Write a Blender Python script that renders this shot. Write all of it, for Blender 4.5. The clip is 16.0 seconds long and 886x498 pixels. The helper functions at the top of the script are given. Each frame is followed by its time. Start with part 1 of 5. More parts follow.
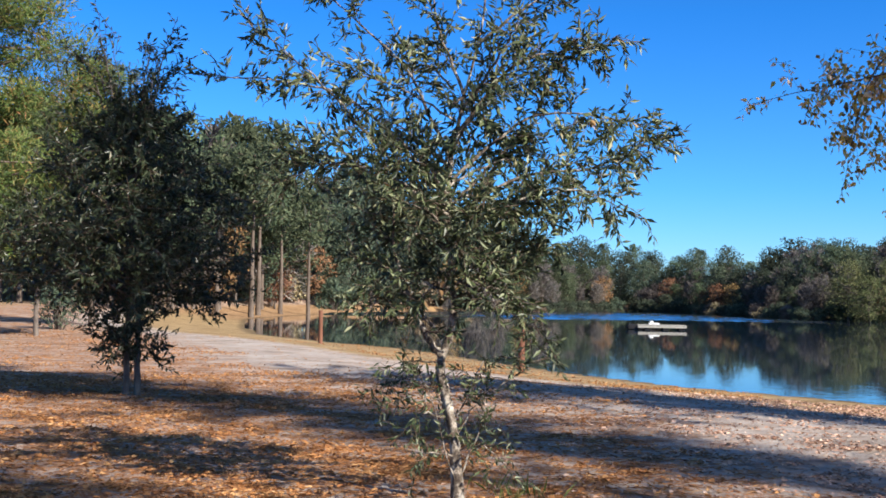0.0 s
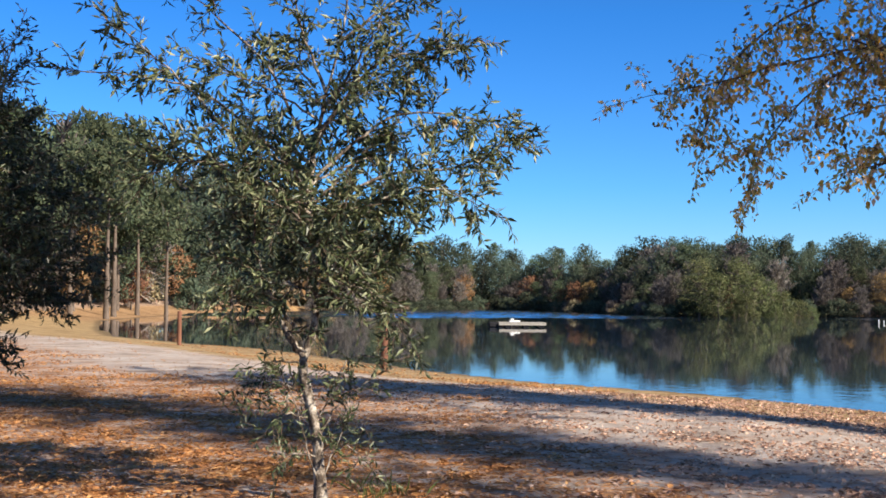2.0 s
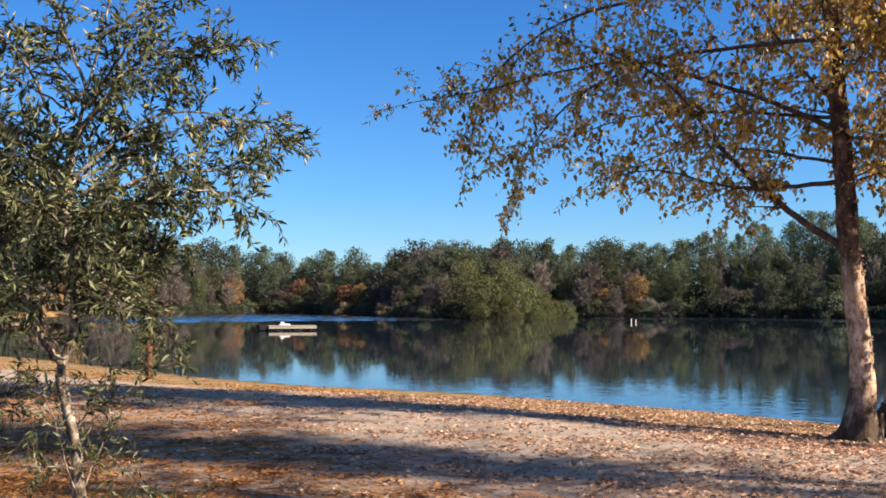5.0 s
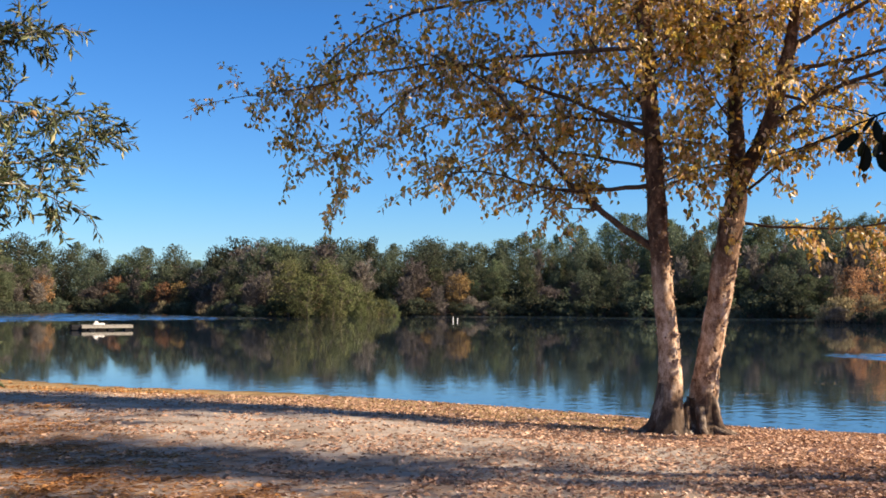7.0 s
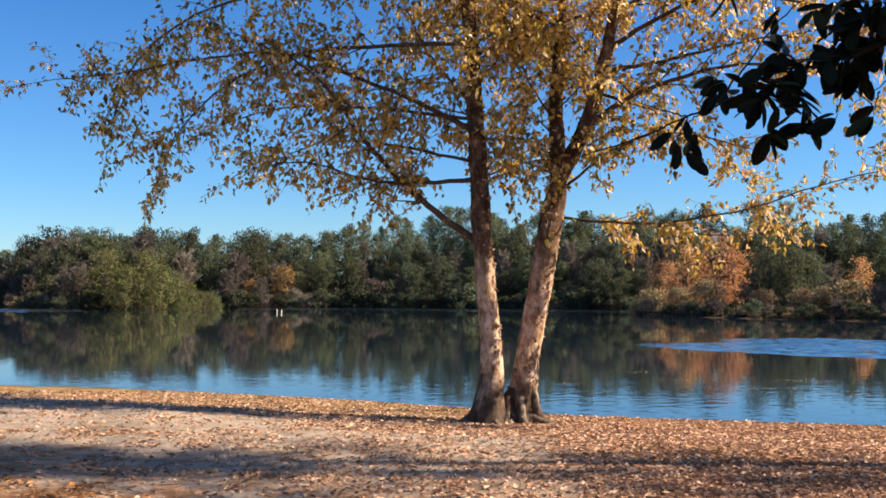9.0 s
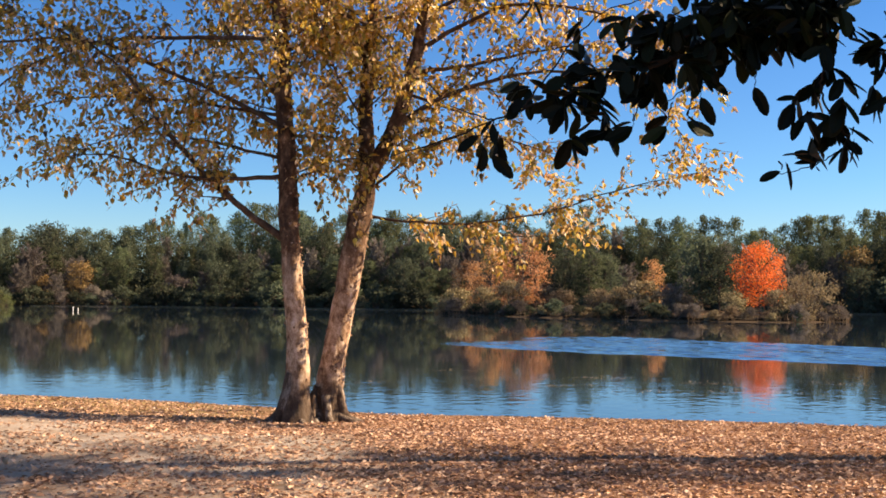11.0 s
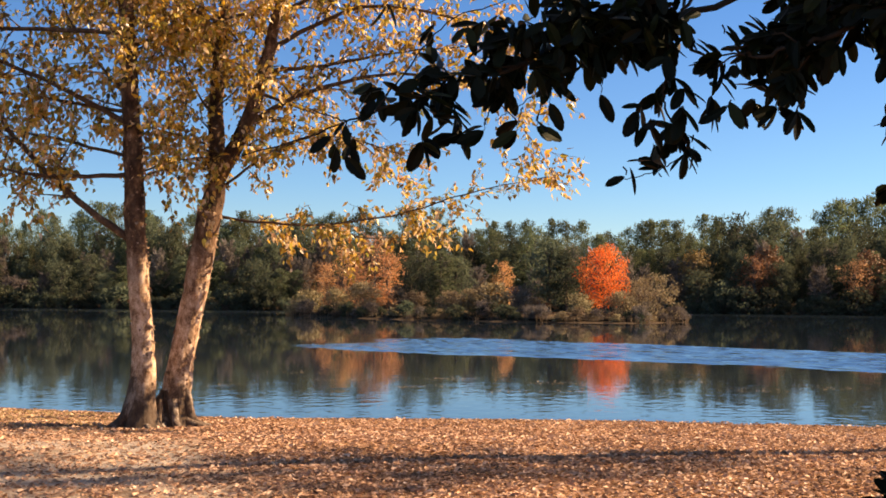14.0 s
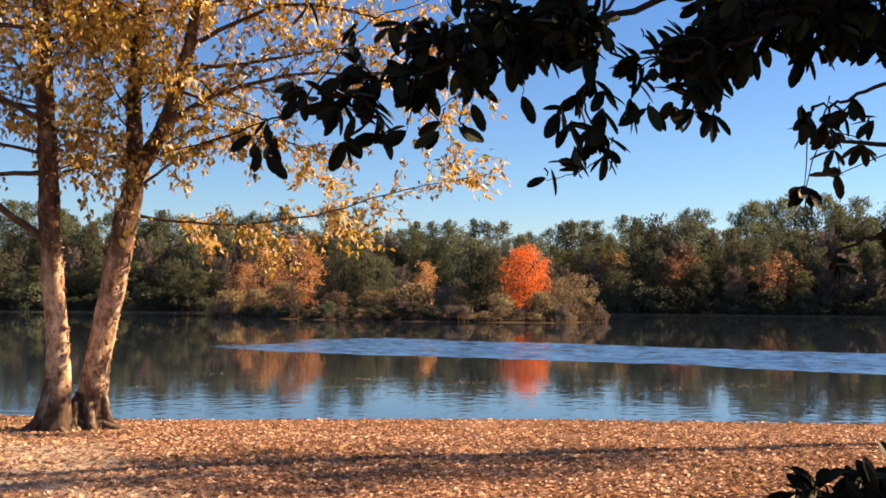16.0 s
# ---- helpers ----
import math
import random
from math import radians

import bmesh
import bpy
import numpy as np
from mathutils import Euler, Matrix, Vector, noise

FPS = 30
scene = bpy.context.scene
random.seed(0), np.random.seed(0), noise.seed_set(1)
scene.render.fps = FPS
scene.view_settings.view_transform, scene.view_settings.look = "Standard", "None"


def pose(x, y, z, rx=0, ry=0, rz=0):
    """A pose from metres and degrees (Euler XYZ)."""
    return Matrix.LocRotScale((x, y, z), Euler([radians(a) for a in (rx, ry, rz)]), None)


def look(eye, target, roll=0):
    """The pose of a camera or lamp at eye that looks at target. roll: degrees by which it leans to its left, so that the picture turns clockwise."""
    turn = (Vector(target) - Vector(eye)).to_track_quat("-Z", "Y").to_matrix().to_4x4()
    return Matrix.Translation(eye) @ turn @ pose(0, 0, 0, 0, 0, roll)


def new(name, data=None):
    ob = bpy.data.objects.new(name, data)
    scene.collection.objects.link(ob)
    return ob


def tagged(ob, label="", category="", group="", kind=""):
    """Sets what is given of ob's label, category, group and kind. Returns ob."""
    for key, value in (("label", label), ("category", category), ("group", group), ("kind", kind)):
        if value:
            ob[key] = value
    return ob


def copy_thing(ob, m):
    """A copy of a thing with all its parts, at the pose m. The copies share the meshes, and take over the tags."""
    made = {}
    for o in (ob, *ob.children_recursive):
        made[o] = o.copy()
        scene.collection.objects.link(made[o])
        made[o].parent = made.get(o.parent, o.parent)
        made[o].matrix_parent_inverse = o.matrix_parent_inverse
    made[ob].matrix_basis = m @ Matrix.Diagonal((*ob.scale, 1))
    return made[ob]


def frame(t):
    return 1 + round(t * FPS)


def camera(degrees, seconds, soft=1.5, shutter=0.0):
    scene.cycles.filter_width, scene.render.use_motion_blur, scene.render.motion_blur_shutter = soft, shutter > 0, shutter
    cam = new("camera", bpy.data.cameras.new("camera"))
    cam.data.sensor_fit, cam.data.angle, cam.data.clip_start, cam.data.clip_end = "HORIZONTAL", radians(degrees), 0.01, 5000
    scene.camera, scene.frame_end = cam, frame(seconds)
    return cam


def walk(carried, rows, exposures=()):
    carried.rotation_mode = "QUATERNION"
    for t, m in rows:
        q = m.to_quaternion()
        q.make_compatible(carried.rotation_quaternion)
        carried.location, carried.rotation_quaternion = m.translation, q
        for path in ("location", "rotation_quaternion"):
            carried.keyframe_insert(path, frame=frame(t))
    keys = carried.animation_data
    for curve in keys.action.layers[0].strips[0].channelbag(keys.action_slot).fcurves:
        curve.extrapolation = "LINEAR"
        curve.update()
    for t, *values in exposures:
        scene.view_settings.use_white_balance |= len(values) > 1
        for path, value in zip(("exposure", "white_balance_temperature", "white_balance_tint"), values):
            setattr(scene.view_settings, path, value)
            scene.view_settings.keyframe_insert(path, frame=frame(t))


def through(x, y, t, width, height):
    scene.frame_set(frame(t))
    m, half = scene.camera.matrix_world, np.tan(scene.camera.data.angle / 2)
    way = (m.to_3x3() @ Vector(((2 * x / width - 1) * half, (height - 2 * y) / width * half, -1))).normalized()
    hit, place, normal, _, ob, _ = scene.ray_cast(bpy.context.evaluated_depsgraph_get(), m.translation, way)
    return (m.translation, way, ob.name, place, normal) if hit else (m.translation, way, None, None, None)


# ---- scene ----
# The camera stands still on the sand and turns slowly to the right.
cam = camera(43.604, 16.0, soft=1.7)
EYE = 1.65
ROWS = [
    (0.0, 0.08, 2.55, -0.91),
    (0.5, -1.82, 2.50, -0.85),
    (1.0, -3.13, 2.59, -0.82),
    (1.5, -4.59, 2.61, -0.67),
    (2.0, -7.00, 2.58, -0.46),
    (2.5, -8.91, 2.70, -0.34),
    (3.0, -11.50, 2.72, -0.22),
    (3.5, -13.11, 2.77, -0.19),
    (3.7, -13.54, 2.81, -0.12),
    (5.8, -21.22, 3.05, -0.07),
    (6.0, -21.58, 3.25, -0.08),
    (6.5, -25.53, 2.73, -0.14),
    (7.0, -27.93, 2.70, 0.00),
    (7.5, -30.39, 2.55, -0.04),
    (8.0, -32.56, 2.65, -0.22),
    (8.5, -35.32, 2.52, -0.17),
    (9.0, -36.96, 2.28, -0.03),
    (9.5, -39.19, 2.04, 0.00),
    (10.0, -41.95, 2.25, -0.10),
    (10.2, -43.10, 2.27, -0.14),
    (12.3, -50.49, 2.38, -0.65),
    (12.5, -50.86, 2.43, -0.60),
    (13.0, -52.16, 2.35, -0.49),
    (13.5, -53.01, 2.23, -0.44),
    (14.0, -54.53, 2.39, -0.41),
    (14.5, -56.12, 2.40, -0.36),
    (15.0, -56.73, 2.49, -0.45),
    (15.5, -57.50, 2.43, -0.43),
    (16.0, -58.55, 2.42, -0.33),
]
walk(cam, [(t, pose(0, 0, EYE, 90 + pitch, roll, yaw)) for t, yaw, pitch, roll in ROWS],
     exposures=[(0.0, 1.12, 6450, 9), (3.5, 1.1, 7700, 13), (7.0, 1.11, 8400, 15), (9.0, 1.16, 9000, 15), (10.2, 1.2, 9600, 17), (12.5, 1.28, 11600, 21), (16.0, 1.3, 13600, 28)])

# ---- light ----
SUN_AZ, SUN_EL = 131.0, 33.0     # degrees clockwise from +y, and above the horizon
world = bpy.data.worlds.new("sky")
scene.world = world
world.use_nodes = True
wn = world.node_tree.nodes
sky = wn.new("ShaderNodeTexSky")
sky.sky_type, sky.sun_disc = "NISHITA", False
sky.sun_elevation, sky.sun_rotation = radians(SUN_EL), radians(SUN_AZ)
sky.air_density, sky.dust_density, sky.ozone_density, sky.altitude = 1.0, 0.0, 4.0, 500
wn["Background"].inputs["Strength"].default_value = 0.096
deep = wn.new("ShaderNodeMix")                # tint laid over the sky, set by height above the horizon
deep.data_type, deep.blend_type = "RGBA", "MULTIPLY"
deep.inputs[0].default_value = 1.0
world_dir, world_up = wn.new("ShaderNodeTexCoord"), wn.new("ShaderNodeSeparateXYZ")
clear = wn.new("ShaderNodeValToRGB")          # pale at the horizon, deep blue above, dim and warm overhead to neutralise shade
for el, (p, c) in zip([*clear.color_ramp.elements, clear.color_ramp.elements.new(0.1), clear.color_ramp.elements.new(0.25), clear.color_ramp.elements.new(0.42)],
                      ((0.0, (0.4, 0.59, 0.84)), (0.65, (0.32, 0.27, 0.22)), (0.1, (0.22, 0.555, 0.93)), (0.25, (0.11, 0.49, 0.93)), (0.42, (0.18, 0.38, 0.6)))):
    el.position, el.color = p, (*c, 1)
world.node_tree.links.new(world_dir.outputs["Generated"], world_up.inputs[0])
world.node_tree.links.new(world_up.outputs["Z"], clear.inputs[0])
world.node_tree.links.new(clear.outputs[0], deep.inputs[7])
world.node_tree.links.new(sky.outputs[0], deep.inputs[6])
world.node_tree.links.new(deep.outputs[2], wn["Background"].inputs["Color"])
sun = new("sun", bpy.data.lights.new("sun", "SUN"))
sun.data.energy, sun.data.angle, sun.data.color = 5.0, radians(0.5), (1.0, 0.93, 0.82)
_a, _e = radians(SUN_AZ), radians(SUN_EL)
TO_SUN = Vector((math.sin(_a) * math.cos(_e), math.cos(_a) * math.cos(_e), math.sin(_e)))
sun.matrix_world = look(TO_SUN * 100, (0, 0, 0))

# ---- materials ----
def material(name, rough=0.8, spec=0.3):
    m = bpy.data.materials.new(name)
    m.use_nodes = True
    b = m.node_tree.nodes["Principled BSDF"]
    b.inputs["Roughness"].default_value = rough
    b.inputs["Specular IOR Level"].default_value = spec
    return m, m.node_tree.nodes, m.node_tree.links, b


def ramp(nodes, stops, interp="LINEAR"):
    r = nodes.new("ShaderNodeValToRGB")
    r.color_ramp.interpolation = interp
    e = r.color_ramp.elements
    while len(e) < len(stops):
        e.new(0.5)
    for el, (p, c) in zip(e, stops):
        el.position, el.color = p, (*c, 1) if len(c) == 3 else c
    return r


def noise_node(nodes, links, coords, scale, detail=4.0, rough=0.6, stretch=None):
    n = nodes.new("ShaderNodeTexNoise")
    n.inputs["Scale"].default_value, n.inputs["Detail"].default_value = scale, detail
    n.inputs["Roughness"].default_value = rough
    if stretch:
        mp = nodes.new("ShaderNodeMapping")
        mp.inputs["Scale"].default_value = stretch
        links.new(coords, mp.inputs["Vector"])
        coords = mp.outputs["Vector"]
    links.new(coords, n.inputs["Vector"])
    return n


def mix(nodes, links, fac, a, b, how="MIX"):
    m = nodes.new("ShaderNodeMix")
    m.data_type, m.blend_type = "RGBA", how
    for sock, val in ((m.inputs[0], fac), (m.inputs[6], a), (m.inputs[7], b)):
        if hasattr(val, "is_linked"):
            links.new(val, sock)
        elif isinstance(val, (int, float)):
            sock.default_value = val
        else:
            sock.default_value = (*val, 1)
    return m.outputs[2]


def math_node(nodes, links, op, a, b=None, clamp=False):
    m = nodes.new("ShaderNodeMath")
    m.operation, m.use_clamp = op, clamp
    for sock, val in zip(m.inputs, (a, b)):
        if val is None:
            continue
        if hasattr(val, "is_linked"):
            links.new(val, sock)
        else:
            sock.default_value = val
    return m.outputs[0]


def leaf_material(name, stops, rough=0.45, through=0.35, spec=0.4, tone=0.35, hue=0.05):
    """Leaves: a colour for each leaf, paler patches, light that shines through. tone: share of change from tree to tree."""
    m, n, l, b = material(name, rough, spec)
    geo, obj, tex = n.new("ShaderNodeNewGeometry"), n.new("ShaderNodeObjectInfo"), n.new("ShaderNodeTexCoord")
    patch = noise_node(n, l, tex.outputs["Object"], 0.9, 3)
    f = math_node(n, l, "ADD", math_node(n, l, "MULTIPLY", geo.outputs["Random Per Island"], 0.75),
                  math_node(n, l, "MULTIPLY", math_node(n, l, "SUBTRACT", patch.outputs["Fac"], 0.35), 0.8), True)
    r = ramp(n, stops)
    l.new(f, r.inputs[0])
    hsv = n.new("ShaderNodeHueSaturation")
    l.new(r.outputs[0], hsv.inputs["Color"])
    l.new(math_node(n, l, "ADD", math_node(n, l, "MULTIPLY", obj.outputs["Random"], 2 * tone), 1 - tone), hsv.inputs["Value"])
    l.new(math_node(n, l, "ADD", math_node(n, l, "MULTIPLY", obj.outputs["Random"], hue), 0.5 - hue / 2), hsv.inputs["Hue"])
    l.new(hsv.outputs[0], b.inputs["Base Color"])
    tr, mx = n.new("ShaderNodeBsdfTranslucent"), n.new("ShaderNodeMixShader")
    l.new(hsv.outputs[0], tr.inputs["Color"])
    mx.inputs[0].default_value = through
    l.new(b.outputs[0], mx.inputs[1])
    l.new(tr.outputs[0], mx.inputs[2])
    l.new(mx.outputs[0], n["Material Output"].inputs["Surface"])
    return m


def bark_material(name, stops, scale=6.0, squash=0.25, bump=0.6, dist=0.02):
    m, n, l, b = material(name, 0.9, 0.15)
    tex = n.new("ShaderNodeTexCoord")
    a = noise_node(n, l, tex.outputs["Object"], scale, 6, 0.65, (1, 1, squash))
    c = noise_node(n, l, tex.outputs["Object"], scale * 5, 4, 0.6)
    r = ramp(n, stops)
    f = math_node(n, l, "ADD", math_node(n, l, "MULTIPLY", a.outputs["Fac"], 0.75), math_node(n, l, "MULTIPLY", c.outputs["Fac"], 0.25))
    l.new(f, r.inputs[0])
    l.new(r.outputs[0], b.inputs["Base Color"])
    bp = n.new("ShaderNodeBump")
    bp.inputs["Strength"].default_value, bp.inputs["Distance"].default_value = bump, dist
    l.new(f, bp.inputs["Height"])
    l.new(bp.outputs[0], b.inputs["Normal"])
    return m


OAK_LEAF = leaf_material("oak_leaf", [(0.0, (0.012, 0.018, 0.008)), (0.36, (0.036, 0.05, 0.02)), (0.66, (0.115, 0.14, 0.058)), (0.9, (0.33, 0.345, 0.2)), (1.0, (0.42, 0.25, 0.11))], 0.46, 0.22, 0.42, 0.1, 0.0)
DARK_OAK_LEAF = leaf_material("dark_oak_leaf", [(0.0, (0.007, 0.011, 0.005)), (0.5, (0.022, 0.032, 0.014)), (0.9, (0.065, 0.08, 0.036)), (1.0, (0.12, 0.08, 0.03))], 0.42, 0.08, 0.4, 0.1, 0.0)
BIRCH_LEAF = leaf_material("birch_leaf", [(0.0, (0.08, 0.05, 0.026)), (0.2, (0.22, 0.14, 0.05)), (0.36, (0.78, 0.46, 0.075)), (0.5, (0.36, 0.37, 0.1)), (0.64, (0.82, 0.52, 0.14)), (0.82, (0.92, 0.74, 0.55)), (0.92, (0.6, 0.26, 0.09)), (1.0, (0.72, 0.36, 0.12))], 0.36, 0.5, 0.5, 0.1, 0.0)
# near-black leaves: the magnolia's own shade is put into the colour
MAGNOLIA_SHADE_LEAF = leaf_material("magnolia_shade_leaf", [(0.0, (0.003, 0.005, 0.003)), (0.7, (0.006, 0.011, 0.005)), (0.96, (0.018, 0.03, 0.009)), (1.0, (0.1, 0.045, 0.015))], 0.5, 0.05, 0.12, 0.1, 0.0)
PINE_LEAF = leaf_material("pine_needles", [(0.0, (0.048, 0.066, 0.045)), (0.5, (0.102, 0.134, 0.076)), (0.9, (0.18, 0.206, 0.118)), (1.0, (0.23, 0.216, 0.13))], 0.8, 0.45, 0.1, 0.42)
RUST_PINE_LEAF = leaf_material("rusty_pine_needles", [(0.0, (0.035, 0.06, 0.018)), (0.45, (0.1, 0.15, 0.036)), (0.75, (0.19, 0.2, 0.06)), (1.0, (0.36, 0.17, 0.07))], 0.6, 0.3, 0.3, 0.1, 0.0)
GREEN_LEAF = leaf_material("broad_leaf", [(0.0, (0.042, 0.056, 0.042)), (0.55, (0.082, 0.108, 0.074)), (1.0, (0.15, 0.16, 0.105))], 0.8, 0.45, 0.1, 0.45)
OLIVE_LEAF = leaf_material("olive_leaf", [(0.0, (0.06, 0.075, 0.03)), (0.5, (0.115, 0.135, 0.055)), (1.0, (0.2, 0.195, 0.09))], 0.75, 0.15, 0.15, 0.2)
TAN_LEAF = leaf_material("dry_leaf", [(0.0, (0.11, 0.082, 0.05)), (0.5, (0.26, 0.2, 0.125)), (1.0, (0.42, 0.345, 0.225))], 0.7, 0.3, 0.2, 0.3)
GREY_TWIG = leaf_material("bare_twigs", [(0.0, (0.09, 0.08, 0.074)), (0.6, (0.19, 0.165, 0.15)), (1.0, (0.31, 0.275, 0.25))], 0.8, 0.3, 0.1, 0.3)
RUSSET_LEAF = leaf_material("russet_leaf", [(0.0, (0.11, 0.065, 0.03)), (0.5, (0.25, 0.13, 0.06)), (1.0, (0.36, 0.22, 0.1))], 0.6, 0.15, 0.3, 0.25)
CORAL_LEAF = leaf_material("coral_leaf", [(0.0, (0.3, 0.15, 0.07)), (0.5, (0.58, 0.27, 0.13)), (1.0, (0.68, 0.44, 0.25))], 0.6, 0.4, 0.3, 0.25, 0.02)
ORANGE_LEAF = leaf_material("orange_leaf", [(0.0, (0.66, 0.14, 0.04)), (0.5, (0.87, 0.235, 0.07)), (1.0, (0.94, 0.35, 0.13))], 0.55, 0.4, 0.3, 0.05, 0.0)
LITTER_LEAF = leaf_material("fallen_leaf", [(0.0, (0.105, 0.063, 0.047)), (0.3, (0.34, 0.193, 0.133)), (0.58, (0.54, 0.33, 0.23)), (0.85, (0.65, 0.45, 0.345)), (1.0, (0.74, 0.61, 0.53))], 0.75, 0.12, 0.2, 0.0, 0.0)
STRAW_LEAF = leaf_material("pine_straw", [(0.0, (0.12, 0.048, 0.02)), (0.35, (0.32, 0.135, 0.05)), (0.7, (0.46, 0.225, 0.085)), (1.0, (0.56, 0.35, 0.17))], 0.75, 0.1, 0.2, 0.0, 0.0)
GREEN_GRASS = leaf_material("green_grass", [(0.0, (0.05, 0.08, 0.02)), (0.7, (0.12, 0.17, 0.05)), (1.0, (0.35, 0.3, 0.14))], 0.7, 0.3, 0.2, 0.0)
OAK_BARK = bark_material("oak_bark", [(0.4, (0.04, 0.03, 0.024)), (0.49, (0.12, 0.095, 0.075)), (0.55, (0.3, 0.255, 0.21)), (0.66, (0.58, 0.53, 0.45))], 13, 0.6, 1.0, 0.015)
GREY_BARK = bark_material("grey_bark", [(0.3, (0.05, 0.04, 0.035)), (0.7, (0.22, 0.18, 0.15))], 8, 0.3)
PINE_BARK = bark_material("pine_bark", [(0.3, (0.05, 0.038, 0.03)), (0.7, (0.2, 0.155, 0.125))], 4, 0.3)
TWIG_BARK = bark_material("twig_bark", [(0.3, (0.05, 0.035, 0.028)), (0.7, (0.16, 0.11, 0.08))], 10, 1.0, 0.2)
def upper_bark_shade(m, stops, lo, hi):
    """Smoother, browner bark from height lo to hi, with crown shade painted in."""
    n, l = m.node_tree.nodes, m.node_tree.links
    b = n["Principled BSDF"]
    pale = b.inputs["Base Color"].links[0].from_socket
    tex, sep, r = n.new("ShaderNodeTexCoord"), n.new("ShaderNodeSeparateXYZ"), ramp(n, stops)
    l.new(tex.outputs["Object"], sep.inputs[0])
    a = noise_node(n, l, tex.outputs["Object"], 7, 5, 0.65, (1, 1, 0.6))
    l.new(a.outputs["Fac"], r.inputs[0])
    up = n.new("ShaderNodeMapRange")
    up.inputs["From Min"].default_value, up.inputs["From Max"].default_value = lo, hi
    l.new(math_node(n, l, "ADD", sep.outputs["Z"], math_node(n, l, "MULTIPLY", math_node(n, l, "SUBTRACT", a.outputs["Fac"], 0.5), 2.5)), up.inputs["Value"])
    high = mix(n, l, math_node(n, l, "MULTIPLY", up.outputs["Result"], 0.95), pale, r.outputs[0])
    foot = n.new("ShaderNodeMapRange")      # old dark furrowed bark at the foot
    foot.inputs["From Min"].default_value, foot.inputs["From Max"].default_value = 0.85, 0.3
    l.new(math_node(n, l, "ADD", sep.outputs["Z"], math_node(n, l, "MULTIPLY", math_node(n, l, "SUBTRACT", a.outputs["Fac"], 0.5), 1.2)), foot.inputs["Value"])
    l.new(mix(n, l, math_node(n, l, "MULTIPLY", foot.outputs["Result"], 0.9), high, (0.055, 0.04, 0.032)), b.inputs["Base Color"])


# branches darker than the trunk, their shade put into the bark colour
MAGNOLIA_SHADE_BARK = bark_material("magnolia_shade_bark", [(0.3, (0.012, 0.01, 0.008)), (0.7, (0.045, 0.036, 0.03))], 9, 0.8, 0.3)
BIRCH_BARK = bark_material("birch_bark", [(0.34, (0.05, 0.03, 0.022)), (0.42, (0.2, 0.115, 0.075)), (0.49, (0.4, 0.26, 0.175)), (0.6, (0.66, 0.5, 0.39)), (0.72, (0.84, 0.74, 0.63))], 9, 0.55, 1.0, 0.025)
# dark upper stops hold both brown bark and the shade of the crown
upper_bark_shade(BIRCH_BARK, [(0.38, (0.02, 0.012, 0.009)), (0.52, (0.075, 0.042, 0.028)), (0.62, (0.18, 0.11, 0.072)), (0.72, (0.4, 0.29, 0.21))], 2.0, 2.8)
ROOT_BARK = bark_material("root_bark", [(0.3, (0.03, 0.02, 0.015)), (0.5, (0.1, 0.07, 0.055)), (0.72, (0.45, 0.4, 0.35))], 9, 0.35, 1.0, 0.03)
LIMB_BARK = bark_material("birch_limb_bark", [(0.3, (0.03, 0.02, 0.015)), (0.58, (0.12, 0.08, 0.058)), (0.75, (0.4, 0.3, 0.23))], 9, 0.6, 0.5, 0.01)
# island soil with the shadow of the undercut put into its colour
BANK_SHADE_SOIL = bark_material("bank_shade_soil", [(0.3, (0.02, 0.015, 0.01)), (0.7, (0.06, 0.045, 0.03))], 3, 1.0, 0.8, 0.05)
POST_WOOD = bark_material("post_wood", [(0.3, (0.1, 0.045, 0.03)), (0.7, (0.24, 0.11, 0.07))], 10, 0.15, 0.4)
DECK_WOOD = bark_material("deck_wood", [(0.3, (0.22, 0.2, 0.17)), (0.7, (0.45, 0.42, 0.37))], 4, 1.0, 0.3)
BLACK_PLASTIC = bark_material("black_float", [(0.3, (0.012, 0.012, 0.014)), (0.7, (0.03, 0.03, 0.033))], 5, 1.0, 0.1)
WHITE_PAINT = bark_material("white_paint", [(0.3, (0.7, 0.7, 0.68)), (0.7, (0.85, 0.85, 0.83))], 5, 1.0, 0.1)

# ---- building blocks ----


def mesh_object(name, verts, faces, mat, parent=None, label="", smooth=False, kind=""):
    me = bpy.data.meshes.new(name)
    me.from_pydata(verts, [], faces)
    me.materials.append(mat)
    if smooth:
        me.polygons.foreach_set("use_smooth", [True] * len(me.polygons))
    ob = new(name, me)
    ob.parent = parent
    return tagged(ob, label=label, kind=kind)


def part(name, bm, mat, parent, label=""):
    me = bpy.data.meshes.new(name)
    bm.to_mesh(me)
    bm.free()
    me.materials.append(mat)
    ob = new(name, me)
    ob.parent = parent
    return tagged(ob, label=label)


def thing(name, m, label, category, group="", kind=""):
    ob = new(name)
    ob.empty_display_size = 0.3
    ob.matrix_world = m
    return tagged(ob, label, category, group, kind)


